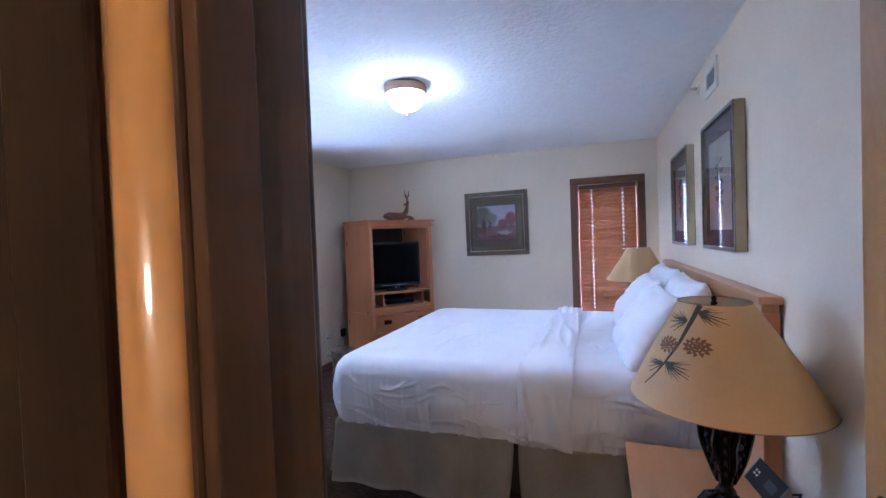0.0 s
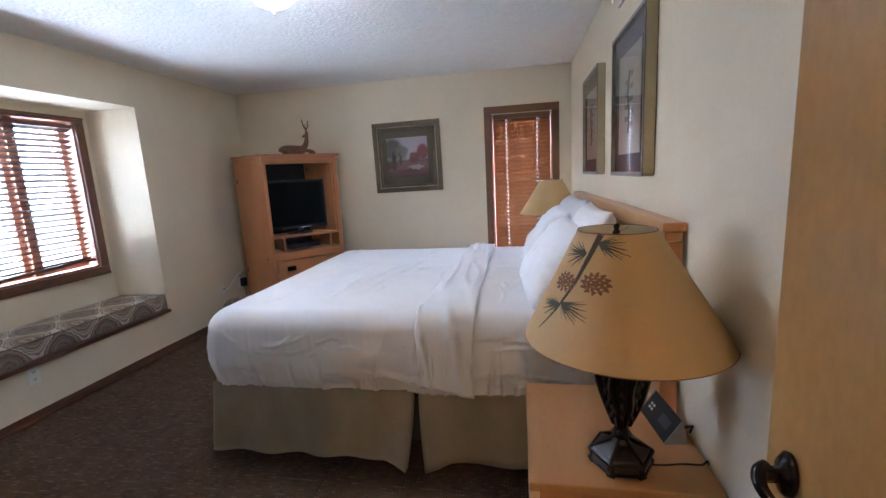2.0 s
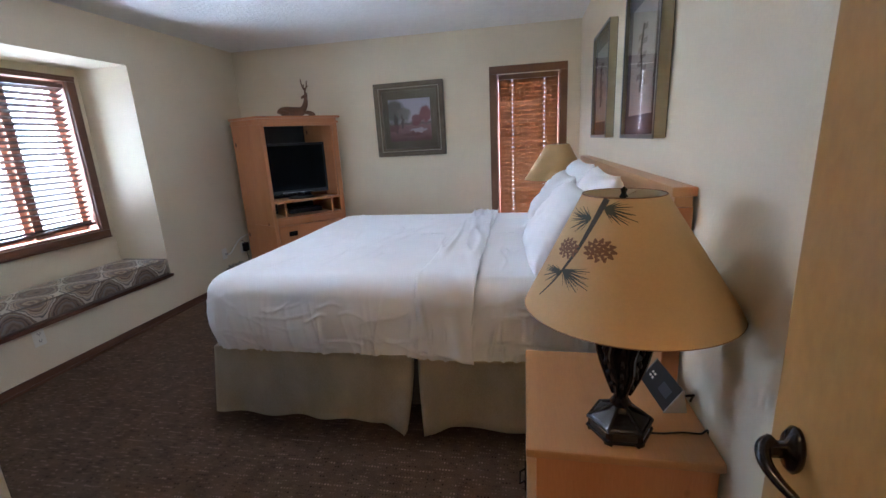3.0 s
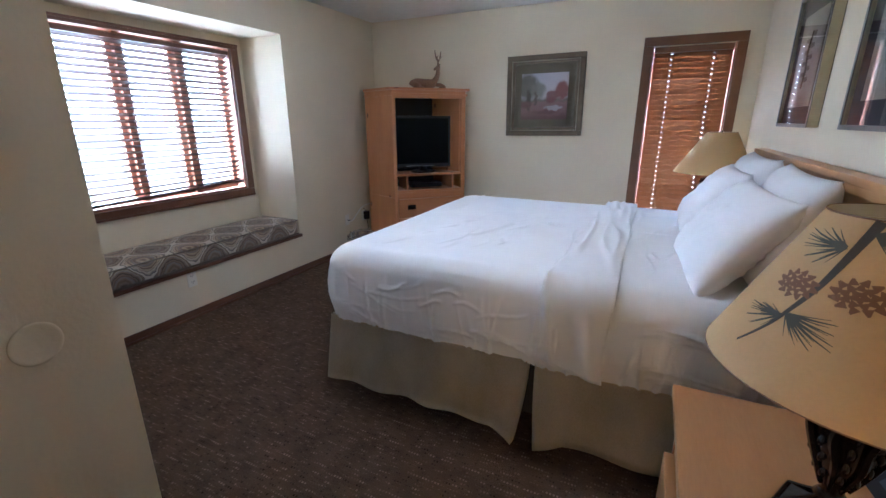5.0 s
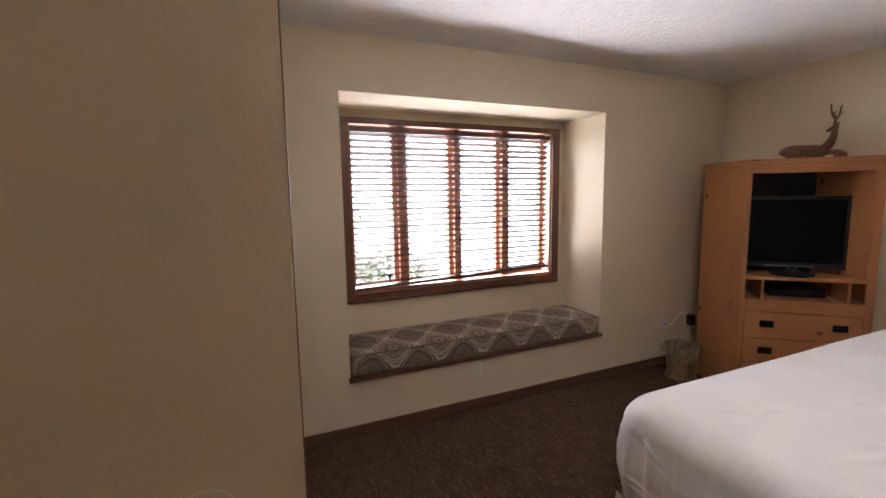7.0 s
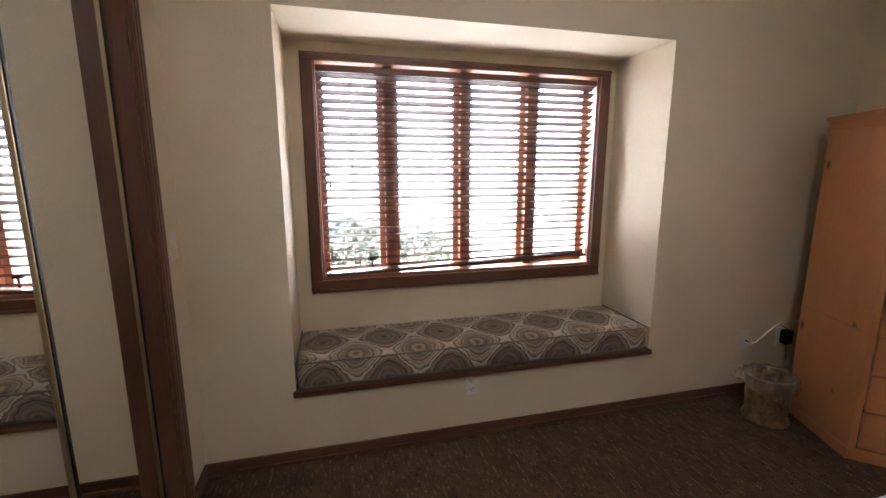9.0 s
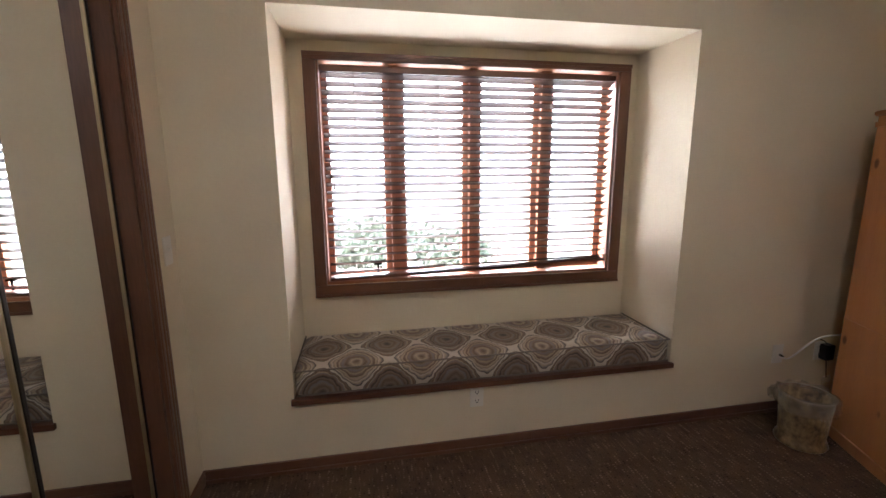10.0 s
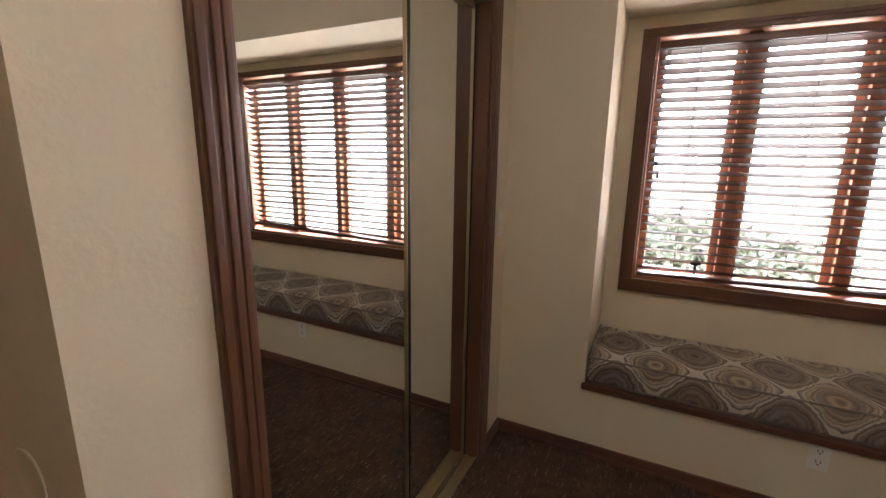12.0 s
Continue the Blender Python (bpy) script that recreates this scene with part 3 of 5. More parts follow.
def bed_cover():
    top, hem = 0.795, 0.415
    rings = []
    profile = [(0.95 * (1 - k / 90) + 0.10, top) for k in range(90)]
    for k in range(9):
        a = k / 8 * math.pi / 2
        profile.append((0.10 - 0.10 * math.sin(a), top - 0.10 * (1 - math.cos(a))))
    for k in range(1, 41):
        t = k / 40
        profile.append((-0.012 * math.sin(math.pi * min(1, t * 1.2)) + 0.015 * max(0.0, (t - 0.6) / 0.4) ** 2.2, top - 0.10 - (top - 0.10 - hem) * t))
    bm = bmesh.new()
    for d, z in profile:
        d = min(d, 0.948)
        ring = []
        for i, (x, y) in enumerate(outline(d)):
            drop = max(0.0, (top - 0.10 - z) / (top - 0.10 - hem))
            dome = 0.018 * min(1.0, max(0.0, d) / 0.5) * (1 if z > top - 0.11 else 0)
            nx, ny = (-1, 0) if x < FX + 0.05 else ((0, -1) if y < 3.6 else (0, 1))
            along = x if ny else y - 2.0
            flat = min(1.0, max(0.0, (z - top + 0.10) / 0.10)) ** 2
            side = side_relief(along, z, drop) * (1 - flat)
            hemz = z + (drop ** 3) * 0.012 * noise.noise(Vector((x * 2.2, y * 2.2, 7)))
            ring.append(bm.verts.new((x + nx * side, y + ny * side, hemz + dome + top_relief(x, y) * flat)))
        rings.append(ring)
    n = len(rings[0])
    for a, b in zip(rings, rings[1:]):
        for i in range(n - 1):
            bm.faces.new((a[i], a[i + 1], b[i + 1], b[i]))
    half_n = n // 2
    first = rings[0]
    for i in range(half_n - 1):
        bm.faces.new((first[i], first[i + 1], first[n - 2 - i], first[n - 1 - i]))
    return bm


bed = thing("bed", "king-size bed made with white sheets and a taupe skirt", "bed")
part("bed_cover", bed_cover(), LINEN, bed, "smooth white cotton sheet tucked over the mattress", True)
part("box_base", boxes((FX + 0.06, 0.56, BY0 + 0.075, BY1 - 0.06, 0.12, 0.44)), plain("black_underlay", (0.03, 0.028, 0.025), 0.9), bed)


def skirt(points, z0, z1, wave, seed, facing):
    """A hanging cloth along a line, with soft folds that grow downwards."""
    bm = bmesh.new()
    pts = curve_points([(x, y, 0) for x, y in points], 1)
    dense = []
    for a, b in zip(pts, pts[1:]):
        m = max(2, int((b - a).length / 0.02))
        dense += [a.lerp(b, i / m) for i in range(m)]
    dense.append(pts[-1])
    rows = []
    for k in range(11):
        t = k / 10
        row = []
        for i, p in enumerate(dense):
            out = Vector(facing)
            f = t * (wave * noise.noise(Vector((p.x * 6, p.y * 6, seed))) + 0.4 * wave * math.sin(i * 0.45 + seed)) + 0.058 * t
            near = max(0.0, 1 - abs(p.x + 0.394) / 0.16) if p.y < 3.0 else 0.0
            f += 0.050 * t * t * near
            q = p + out * f + Vector(((1 if p.x > -0.393 else -1) * 0.034 * t * t * near, 0, -0.034 * t * t * near))
            row.append(bm.verts.new((q.x, q.y, z1 + (z0 - z1) * t + q.z + 0.003 * t * noise.noise(Vector((p.x * 3, p.y * 3, seed + 4))))))
        rows.append(row)
    for a, b in zip(rows, rows[1:]):
        for i in range(len(a) - 1):
            bm.faces.new((a[i], b[i], b[i + 1], a[i + 1]))
    bmesh.ops.solidify(bm, geom=list(bm.faces), thickness=0.004)
    return bm


SY = BY0 + 0.016
part("bed_skirt", skirt([(FX + 0.03, SY), (-0.52, SY), (-0.455, SY - 0.004), (-0.412, SY - 0.008), (-0.406, SY + 0.04)], 0.085, 0.43, 0.020, 1.0, (0, -1, 0)), SKIRT, bed, "", True)
part("bed_skirt", skirt([(-0.382, SY + 0.04), (-0.376, SY - 0.008), (-0.335, SY - 0.004), (-0.27, SY), (0.54, SY)], 0.085, 0.43, 0.020, 5.0, (0, -1, 0)), SKIRT, bed, "", True)
part("bed_skirt", skirt([(FX + 0.030, BY1 - 0.02), (FX + 0.030, BY0 + 0.03)], 0.085, 0.43, 0.020, 9.0, (-1, 0, 0)), SKIRT, bed, "", True)
part("bed_skirt", skirt([(0.54, BY1 - 0.03), (FX + 0.03, BY1 - 0.03)], 0.085, 0.43, 0.020, 13.0, (0, 1, 0)), SKIRT, bed, "", True)
for x in (FX + 0.25, 0.3):
    for y in (BY0 + 0.25, BY1 - 0.25):
        part("leg", boxes((x - 0.025, x + 0.025, y - 0.025, y + 0.025, 0, 0.12), bevel=0.004), BLACK, bed)


def fold_band():
    """The top sheet turned back: a doubled strip across the bed and down both sides."""
    bm = bmesh.new()
    prof = []
    for k in range(20):
        prof.append((BY0 - 0.012, 0.465 + 0.245 * k / 20))
    for k in range(8):
        a = k / 8 * math.pi / 2
        prof.append((BY0 + 0.09 - 0.104 * math.cos(a), 0.71 + 0.10 * math.sin(a)))
    for k in range(50):
        prof.append((BY0 + 0.09 + (BY1 - BY0 - 0.18) * k / 50, 0.812 + 0.008 * math.sin(math.pi * k / 50)))
    for k in range(9):
        a = k / 8 * math.pi / 2
        prof.append((BY1 - 0.09 + 0.104 * math.sin(a), 0.71 + 0.10 * math.cos(a)))
    prof.append((BY1 + 0.016, 0.45))
    cols = 28
    grid = []
    for j, (y, z) in enumerate(prof):
        row = []
        for i in range(cols + 1):
            t = i / cols
            x = -0.36 + 0.26 * t + 0.03 * (y - 2.7) * (1 - t) + 0.02 * noise.noise(Vector((y * 2, z * 4, t)))
            w = 0.020 * max(0, 1 - abs(noise.noise(Vector((t * 3.2 + y * 1.1 + z * 2, y * 1.2, z * 1.2)))) * 3.5) ** 1.5 + 0.005 * noise.noise(Vector((t * 4, y * 3, z * 4)))
            edge = 0.004 * (math.sin(math.pi * t) ** 0.4)
            lift = 0.002 + edge + w
            on_side = z < 0.71
            row.append(bm.verts.new((x, y - (lift if on_side and y < 3.6 else 0), z + (0 if on_side else lift) - 0.055 * t * max(0, 1 - j / 12))))
        grid.append(row)
    for a, b in zip(grid, grid[1:]):
        for i in range(cols):
            bm.faces.new((a[i], a[i + 1], b[i + 1], b[i]))
    bmesh.ops.recalc_face_normals(bm, faces=bm.faces)
    bmesh.ops.solidify(bm, geom=list(bm.faces), thickness=0.004)
    return bm


part("folded_sheet", fold_band(), LINEN, bed, "white top sheet folded back in a wrinkled band", True)


def pillow_mesh(seed, lx=0.68, ly=0.46, th=0.17):
    """A filled pillow: puffed grid with drawn-in corners and soft creases."""
    bm = bmesh.new()
    n, m = 28, 22
    faces = []
    for s in (1, -1):
        grid = []
        for i in range(n + 1):
            row = []
            for j in range(m + 1):
                u, v = 2 * i / n - 1, 2 * j / m - 1
                pinch = 1 - 0.07 * (1 - u * u) * v * v - 0.0
                pinch2 = 1 - 0.09 * (1 - v * v) * u * u
                t = max(0.0, (1 - u ** 4) * (1 - v ** 4)) ** 0.55
                w = 0.012 * noise.noise(Vector((u * 2 + seed, v * 2, s))) + 0.011 * max(0, 1 - abs(noise.noise(Vector((u * 3 + v * 2 + seed, v * 3 - u, seed)))) * 2.5) ** 3
                row.append(bm.verts.new((u * lx / 2 * pinch2, v * ly / 2 * pinch, s * (th / 2 * t + w * t))))
            grid.append(row)
        for i in range(n):
            for j in range(m):
                bm.faces.new((grid[i][j], grid[i + 1][j], grid[i + 1][j + 1], grid[i][j + 1]))
    bmesh.ops.remove_doubles(bm, verts=bm.verts, dist=0.0008)
    return bm


for k, (x, y, z, tip, yaw) in enumerate(((0.28, 3.14, 0.965, 54, 94), (0.45, 3.20, 1.01, 70, 89), (0.31, 4.08, 0.965, 52, 88), (0.46, 4.06, 1.01, 70, 91))):
    ob = new("pillow", mesh_of("pillow", pillow_mesh(k * 3.7 + 1), LINEN, True))
    ob.matrix_basis = pose(x, y, z, 0, 0, yaw) @ pose(0, 0, 0, -tip, 0, 0) @ pose(0, 0, 0, 180, 0, 0)
    tagged(ob, "plump white pillow leaning against the headboard", "pillow", "pillows on the bed")

headboard = thing("headboard", "honey pine headboard with a moulded top rail", "headboard")
part("panel", boxes((0.60, 0.635, 2.40, 4.60, 0.10, 1.19), bevel=0.003), PINE_Y, headboard)
part("top_rail", boxes((0.572, 0.645, 2.35, 4.65, 1.205, 1.235), (0.585, 0.64, 2.37, 4.63, 1.17, 1.2045), bevel=0.005), PINE_Y, headboard)
for y in (2.37, 4.57):
    part("post", boxes((0.585, 0.642, y, y + 0.06, 0, 1.169), bevel=0.003), PINE, headboard)


# ---- nightstands ----
def nightstand(m, top):
    ob = thing("nightstand", "honey pine nightstand with an open cubby over a drawer", "nightstand", m, "nightstands")
    part("top", boxes((-0.015, 0.505, -0.30, 0.30, top - 0.028, top), bevel=0.007), PINE_Y, ob)
    part("side", boxes((0.015, 0.50, -0.275, -0.255, 0.06, top - 0.0285), bevel=0.002), PINE, ob)
    part("side", boxes((0.015, 0.50, 0.255, 0.275, 0.06, top - 0.0285), bevel=0.002), PINE, ob)
    part("back", boxes((0.485, 0.50, -0.2545, 0.2545, 0.06, top - 0.0285)), PINE, ob)
    part("shelf", boxes((0.02, 0.4845, -0.2545, 0.2545, 0.315, 0.335)), PINE_Y, ob)
    part("plinth", boxes((-0.006, 0.50, -0.285, 0.285, 0, 0.0595), bevel=0.005), PINE_Y, ob)
    d = part("drawer", boxes((-0.012, 0.45, -0.252, 0.252, 0.075, 0.308), bevel=0.004), PINE_Y, ob)
    part("handle", merge(boxes((-0.019, -0.0125, -0.05, 0.05, 0.17, 0.214), bevel=0.002), tube([(-0.019, -0.03, 0.195), (-0.036, -0.028, 0.182), (-0.036, 0.028, 0.182), (-0.019, 0.03, 0.195)], 0.004)), BRONZE, d, "dark bronze drop pull")
    return ob


nightstand(pose(0.14, 2.28, 0), 0.55)
nightstand(pose(0.14, 5.04, 0), 0.62)


# ---- corner armoire ----
A0, A1 = Vector((-2.325, 4.745)), Vector((-1.80, 5.29))
front = (A1 - A0).normalized()
turn_a = math.degrees(math.atan2(front.y, front.x))
AW = (A1 - A0).length


def a_local(x, y):
    d = Vector((x, y)) - A0
    return (d.dot(front), d.dot(Vector((-front.y, front.x))))


armoire = thing("armoire", "knotty pine corner armoire with open television bay and drawers", "armoire", pose(A0.x, A0.y, 0, 0, 0, turn_a))
AH = 1.715
TL, BL, BC, BR = a_local(-2.755, 4.915), a_local(-2.885, 5.16), a_local(-2.885, 5.435), a_local(-1.86, 5.435)
foot = [(0, 0), (AW, 0), BR, BC, BL, TL]


def grown(points, d):
    c = Vector((sum(p[0] for p in points) / len(points), sum(p[1] for p in points) / len(points)))
    return [tuple(Vector(p) + (Vector(p) - c).normalized() * d) for p in points]


def panel(p, q, th, z0, z1):
    p, q = Vector(p), Vector(q)
    way = (q - p).normalized()
    inn = Vector((-way.y, way.x)) * th
    return prism([p, q, q + inn, p + inn], z0, z1)


part("top", merge(prism(grown(foot, -0.001)[:2] + [BR, BC, BL, grown(foot, 0.0)[5]], AH - 0.05, AH - 0.022), prism([(-0.03, -0.025), (AW + 0.035, -0.025), (BR[0] + 0.01, BR[1] - 0.01), BC, BL, (TL[0] - 0.02, TL[1] - 0.012)], AH - 0.0215, AH, 0.005)), PINE_X, armoire)
part("side", panel(TL, (0, 0), 0.02, 0.0, AH - 0.0505), PINE, armoire)
part("side", panel((AW, 0), BR, 0.012, 0.0, AH - 0.0505), PINE, armoire)
part("back", merge(panel(BC, BL, 0.008, 0.0, AH - 0.0505), panel(BR, BC, 0.008, 0.0, AH - 0.0505)), PINE, armoire)
part("back", panel(BL, TL, 0.008, 0.0, AH - 0.0505), PINE, armoire)
part("stile", boxes((0.0, 0.030, -0.004, 0.018, 0.0, AH - 0.095), bevel=0.002), PINE, armoire)
part("stile", boxes((AW - 0.045, AW, -0.004, 0.018, 0.0, AH - 0.095), bevel=0.002), PINE, armoire)
part("frieze", boxes((0.0, AW, -0.006, 0.016, AH - 0.095, AH - 0.0505), bevel=0.002), PINE_X, armoire)
zt = 0.878
part("shelf", boxes((0.0305, AW - 0.046, -0.008, 0.30, zt, zt + 0.022), bevel=0.003), PINE_X, armoire)
part("shelf", boxes((0.0305, AW - 0.046, -0.012, 0.30, 0.715, 0.737), bevel=0.003), PINE_X, armoire)
part("rail", boxes((0.0305, AW - 0.0455, -0.012, 0.016, 0.655, 0.7145), bevel=0.003), PINE_X, armoire)
for x in (0.125, AW - 0.145):
    part("divider", boxes((x, x + 0.018, -0.004, 0.29, 0.7375, zt - 0.0005), bevel=0.002), PINE, armoire)
part("bay_side", prism([(0.022, 0.019), (0.032, 0.019), (0.032, 0.34), (0.022, 0.34)], zt + 0.023, AH - 0.051), PINE, armoire)
part("bay_side", prism([(AW - 0.062, 0.019), (AW - 0.046, 0.019), (AW - 0.20, 0.40), (AW - 0.216, 0.40)], zt + 0.023, AH - 0.051), PINE, armoire)
# black sheet that puts the bay's deep shade into the colour
part("bay_shade_back", boxes((0.0, AW - 0.17, 0.41, 0.42, 0.66, AH - 0.051)), BLACK, armoire)
for k in range(3):
    z1 = 0.648 - k * 0.195
    d = part("drawer", boxes((0.035, AW - 0.05, -0.012, 0.01, z1 - 0.185, z1), bevel=0.004), PINE_X, armoire)
    for x in (0.17, AW - 0.17):
        hz = z1 - 0.085
        part("handle", merge(boxes((x - 0.042, x + 0.042, -0.018, -0.0125, hz - 0.024, hz + 0.024), bevel=0.002), tube([(x - 0.026, -0.018, hz + 0.004), (x - 0.024, -0.034, hz - 0.008), (x + 0.024, -0.034, hz - 0.008), (x + 0.026, -0.018, hz + 0.004)], 0.004)), BRONZE, d, "dark bronze plate pull")
part("waist_moulding", panel((TL[0] - 0.004, TL[1] - 0.008), (-0.004, -0.010), 0.006, 0.652, 0.664), PINE, armoire)
part("base_moulding", panel((TL[0] - 0.008, TL[1] - 0.012), (-0.006, -0.014), 0.01, 0.0, 0.06), PINE, armoire)
part("cornice", panel((TL[0] - 0.010, TL[1] - 0.010), (-0.014, -0.014), 0.014, AH - 0.075, AH - 0.052), PINE, armoire)
part("cornice", boxes((-0.014, AW + 0.014, -0.018, -0.0065, AH - 0.072, AH - 0.052), bevel=0.003), PINE_X, armoire)
part("plinth", boxes((0.0, AW, -0.010, 0.012, 0.0, 0.062), bevel=0.004), PINE_X, armoire)

tv = thing("television", "black flat-screen television, switched off, on the armoire shelf", "television", pose(A0.x, A0.y, zt + 0.022, 0, 0, turn_a) @ pose(AW / 2 - 0.03, 0.15, 0, 0, 0, -4))
part("stand", turned([(0.13, 0.0), (0.13, 0.012), (0.04, 0.02), (0.03, 0.06), (0.0, 0.06)], 28), BLACK, tv)
part("housing", boxes((-0.30, 0.30, 0.0, 0.06, 0.045, 0.56), bevel=0.008), BLACK, tv)
part("screen", boxes((-0.275, 0.275, -0.004, -0.0005, 0.085, 0.535)), SCREEN, tv)
part("trim_strip", boxes((-0.18, 0.12, -0.006, -0.0005, 0.058, 0.064)), plain("silver_strip", (0.4, 0.4, 0.42), 0.25, 0.8), tv)
box = thing("media_box", "flat black media box in the armoire slot", "media box", pose(A0.x, A0.y, 0.7372, 0, 0, turn_a) @ pose(AW / 2, 0.12, 0))
part("case", boxes((-0.17, 0.17, 0.0, 0.16, 0.004, 0.05), bevel=0.004), BLACK, box)
for sx in (-0.14, 0.14):
    part("foot", boxes((sx - 0.012, sx + 0.012, 0.02, 0.14, 0, 0.0038)), BLACK, box)


# ---- closet with sliding mirror doors ----
closet_frame = fixture("closet_frame", "red-brown wooden closet frame with moulded casing", "door frame")
OX0, OX1 = -2.715, -1.512


def casing_profile(x0, x1, y, z0, z1, parent):
    """An upright moulded casing: a flat board with two raised reeds."""
    bm = boxes((x0, x1, y, y + 0.014, z0, z1), bevel=0.004)
    w = x1 - x0
    for f0, f1 in ((0.10, 0.30), (0.36, 0.56), (0.70, 0.92)):
        merge(bm, boxes((x0 + w * f0, x0 + w * f1, y + 0.0139, y + 0.019, z0, z1), bevel=0.003))
    return part("casing", bm, TRIM, parent)


casing_profile(OX1, OX1 + 0.078, CY, 0, 2.05, closet_frame)
casing_profile(OX0 - 0.078, OX0, CY, 0, 2.05, closet_frame)
part("casing", boxes((OX0 - 0.078, OX1 + 0.078, CY, CY + 0.016, 2.0505, 2.125), bevel=0.004), TRIM_X, closet_frame)
part("jamb", boxes((OX1 - 0.0005, OX1 + 0.0015, CY - 0.10, CY, 0, 2.045)), TRIM, closet_frame)
part("jamb", boxes((OX0 - 0.004, OX0 + 0.012, CY - 0.10, CY - 0.0005, 0, 2.045)), TRIM, closet_frame)
track = part("floor_track", boxes((OX0 + 0.013, OX1 - 0.002, CY - 0.095, CY - 0.004, 0.0, 0.006), (OX0 + 0.013, OX1 - 0.002, CY - 0.008, CY - 0.004, 0.006, 0.014), (OX0 + 0.013, OX1 - 0.002, CY - 0.052, CY - 0.049, 0.006, 0.014), (OX0 + 0.013, OX1 - 0.002, CY - 0.095, CY - 0.092, 0.006, 0.014)), GOLDTRIM, closet_frame, "brushed gold sliding-door track")
part("head_track", boxes((OX0 + 0.013, OX1 - 0.002, CY - 0.098, CY - 0.004, 2.02, 2.049)), GOLDTRIM, closet_frame)
for x0, x1, y in ((-2.118, -1.514, CY - 0.038), (-2.701, -2.088, CY - 0.080)):
    d = thing("mirror_door", "sliding mirrored closet door in a thin metal frame", "closet door", pose(x0, y, 0), "closet doors")
    w = x1 - x0
    part("mirror", boxes((0.014, w - 0.014, 0.006, 0.011, 0.035, 2.0)), MIRROR, d)
    part("backing", boxes((0.014, w - 0.014, 0.0, 0.0055, 0.035, 2.0)), DARKTRIM, d)
    part("stile", boxes((0.0, 0.0138, -0.004, 0.02, 0.014, 2.018), bevel=0.003), DARKTRIM, d)
    part("stile", boxes((w - 0.0138, w, -0.004, 0.02, 0.014, 2.018), bevel=0.003), GOLDTRIM if x0 < -2.5 else DARKTRIM, d)
    part("stile_edge", boxes((0.0138, 0.019, 0.0112, 0.017, 0.036, 2.0)), GOLDTRIM, d)
    part("rail", boxes((0.014, w - 0.014, -0.002, 0.018, 0.014, 0.0345), bevel=0.002), GOLDTRIM, d)
    part("rail", boxes((0.014, w - 0.014, -0.002, 0.018, 2.0005, 2.018), bevel=0.002), GOLDTRIM, d)

# wall disc that stops a door handle
disc = tagged(new("wall_protector", mesh_of("wall_protector", turned([(0.0, 0.0), (0.048, 0.0), (0.0505, 0.002), (0.049, 0.0028), (0.044, 0.0032), (0.041, 0.0024), (0.0, 0.0022)], 40), PAINT, True)), "round cream plastic wall protector disc", "wall protector")
disc.matrix_basis = pose(CX, 1.468, 0.935, 0, 90, 0)

# ---- door handle ----
lever = part("handle", turned([(0.0, 0.0), (0.036, 0.0), (0.038, 0.006), (0.030, 0.014), (0.014, 0.018), (0.013, 0.05), (0.0, 0.05)], 28), BRONZE, door, "dark bronze door lever with an oval plate", True)
lever.matrix_basis = pose(0.735, 0.0365, 0.905, -90, 0, 0) @ Matrix.Diagonal((0.65, 1.1, 1, 1))
part("lever", merge(tube(curve_points([(0.742, 0.068, 0.912), (0.736, 0.083, 0.908), (0.718, 0.090, 0.896), (0.698, 0.082, 0.880), (0.676, 0.064, 0.862), (0.660, 0.048, 0.846)]), lambda t: 0.0135 - 0.0075 * t, 10), tube([(0.735, 0.045, 0.905), (0.735, 0.075, 0.905), (0.737, 0.083, 0.908)], 0.0115, 12)), BRONZE, lever, "", True).matrix_basis = lever.matrix_basis.inverted()
for z in (0.22, 1.03, 1.82):
    part("hinge", boxes((-0.004, 0.004, 0.002, 0.034, z - 0.045, z + 0.045)), BRONZE, door)


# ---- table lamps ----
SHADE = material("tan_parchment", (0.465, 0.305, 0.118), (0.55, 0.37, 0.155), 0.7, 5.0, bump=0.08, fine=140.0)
SHADE.node_tree.nodes["Principled BSDF"].inputs["Transmission Weight"].default_value = 0.0
LINING = plain("pale_shade_lining", (0.72, 0.66, 0.52), 0.8)
PATINA = material("dusty_bronze_patina", (0.022, 0.017, 0.013), (0.055, 0.045, 0.036), 0.3, 30.0, bump=0.3, fine=90.0, metal=0.3)
TWIG = plain("dark_twig_paint", (0.055, 0.045, 0.03), 0.7)
NEEDLE = plain("grey_green_needle_paint", (0.06, 0.06, 0.04), 0.7)
CONE = plain("brown_cone_paint", (0.17, 0.085, 0.035), 0.7)
LZ0, LZ1, LR0, LR1, LTOP = 0.40, 0.705, 0.275, 0.102, -0.022   # shade heights over the table, radii, lean of the top


def on_shade(deg, t, out=0.0012):
    """The place on the shade at an angle and a share of the way down."""
    r = LR1 + (LR0 - LR1) * t + out
    a = radians(deg)
    return Vector((LTOP * (1 - t) + r * math.cos(a), r * math.sin(a), LZ1 + (LZ0 - LZ1) * t))


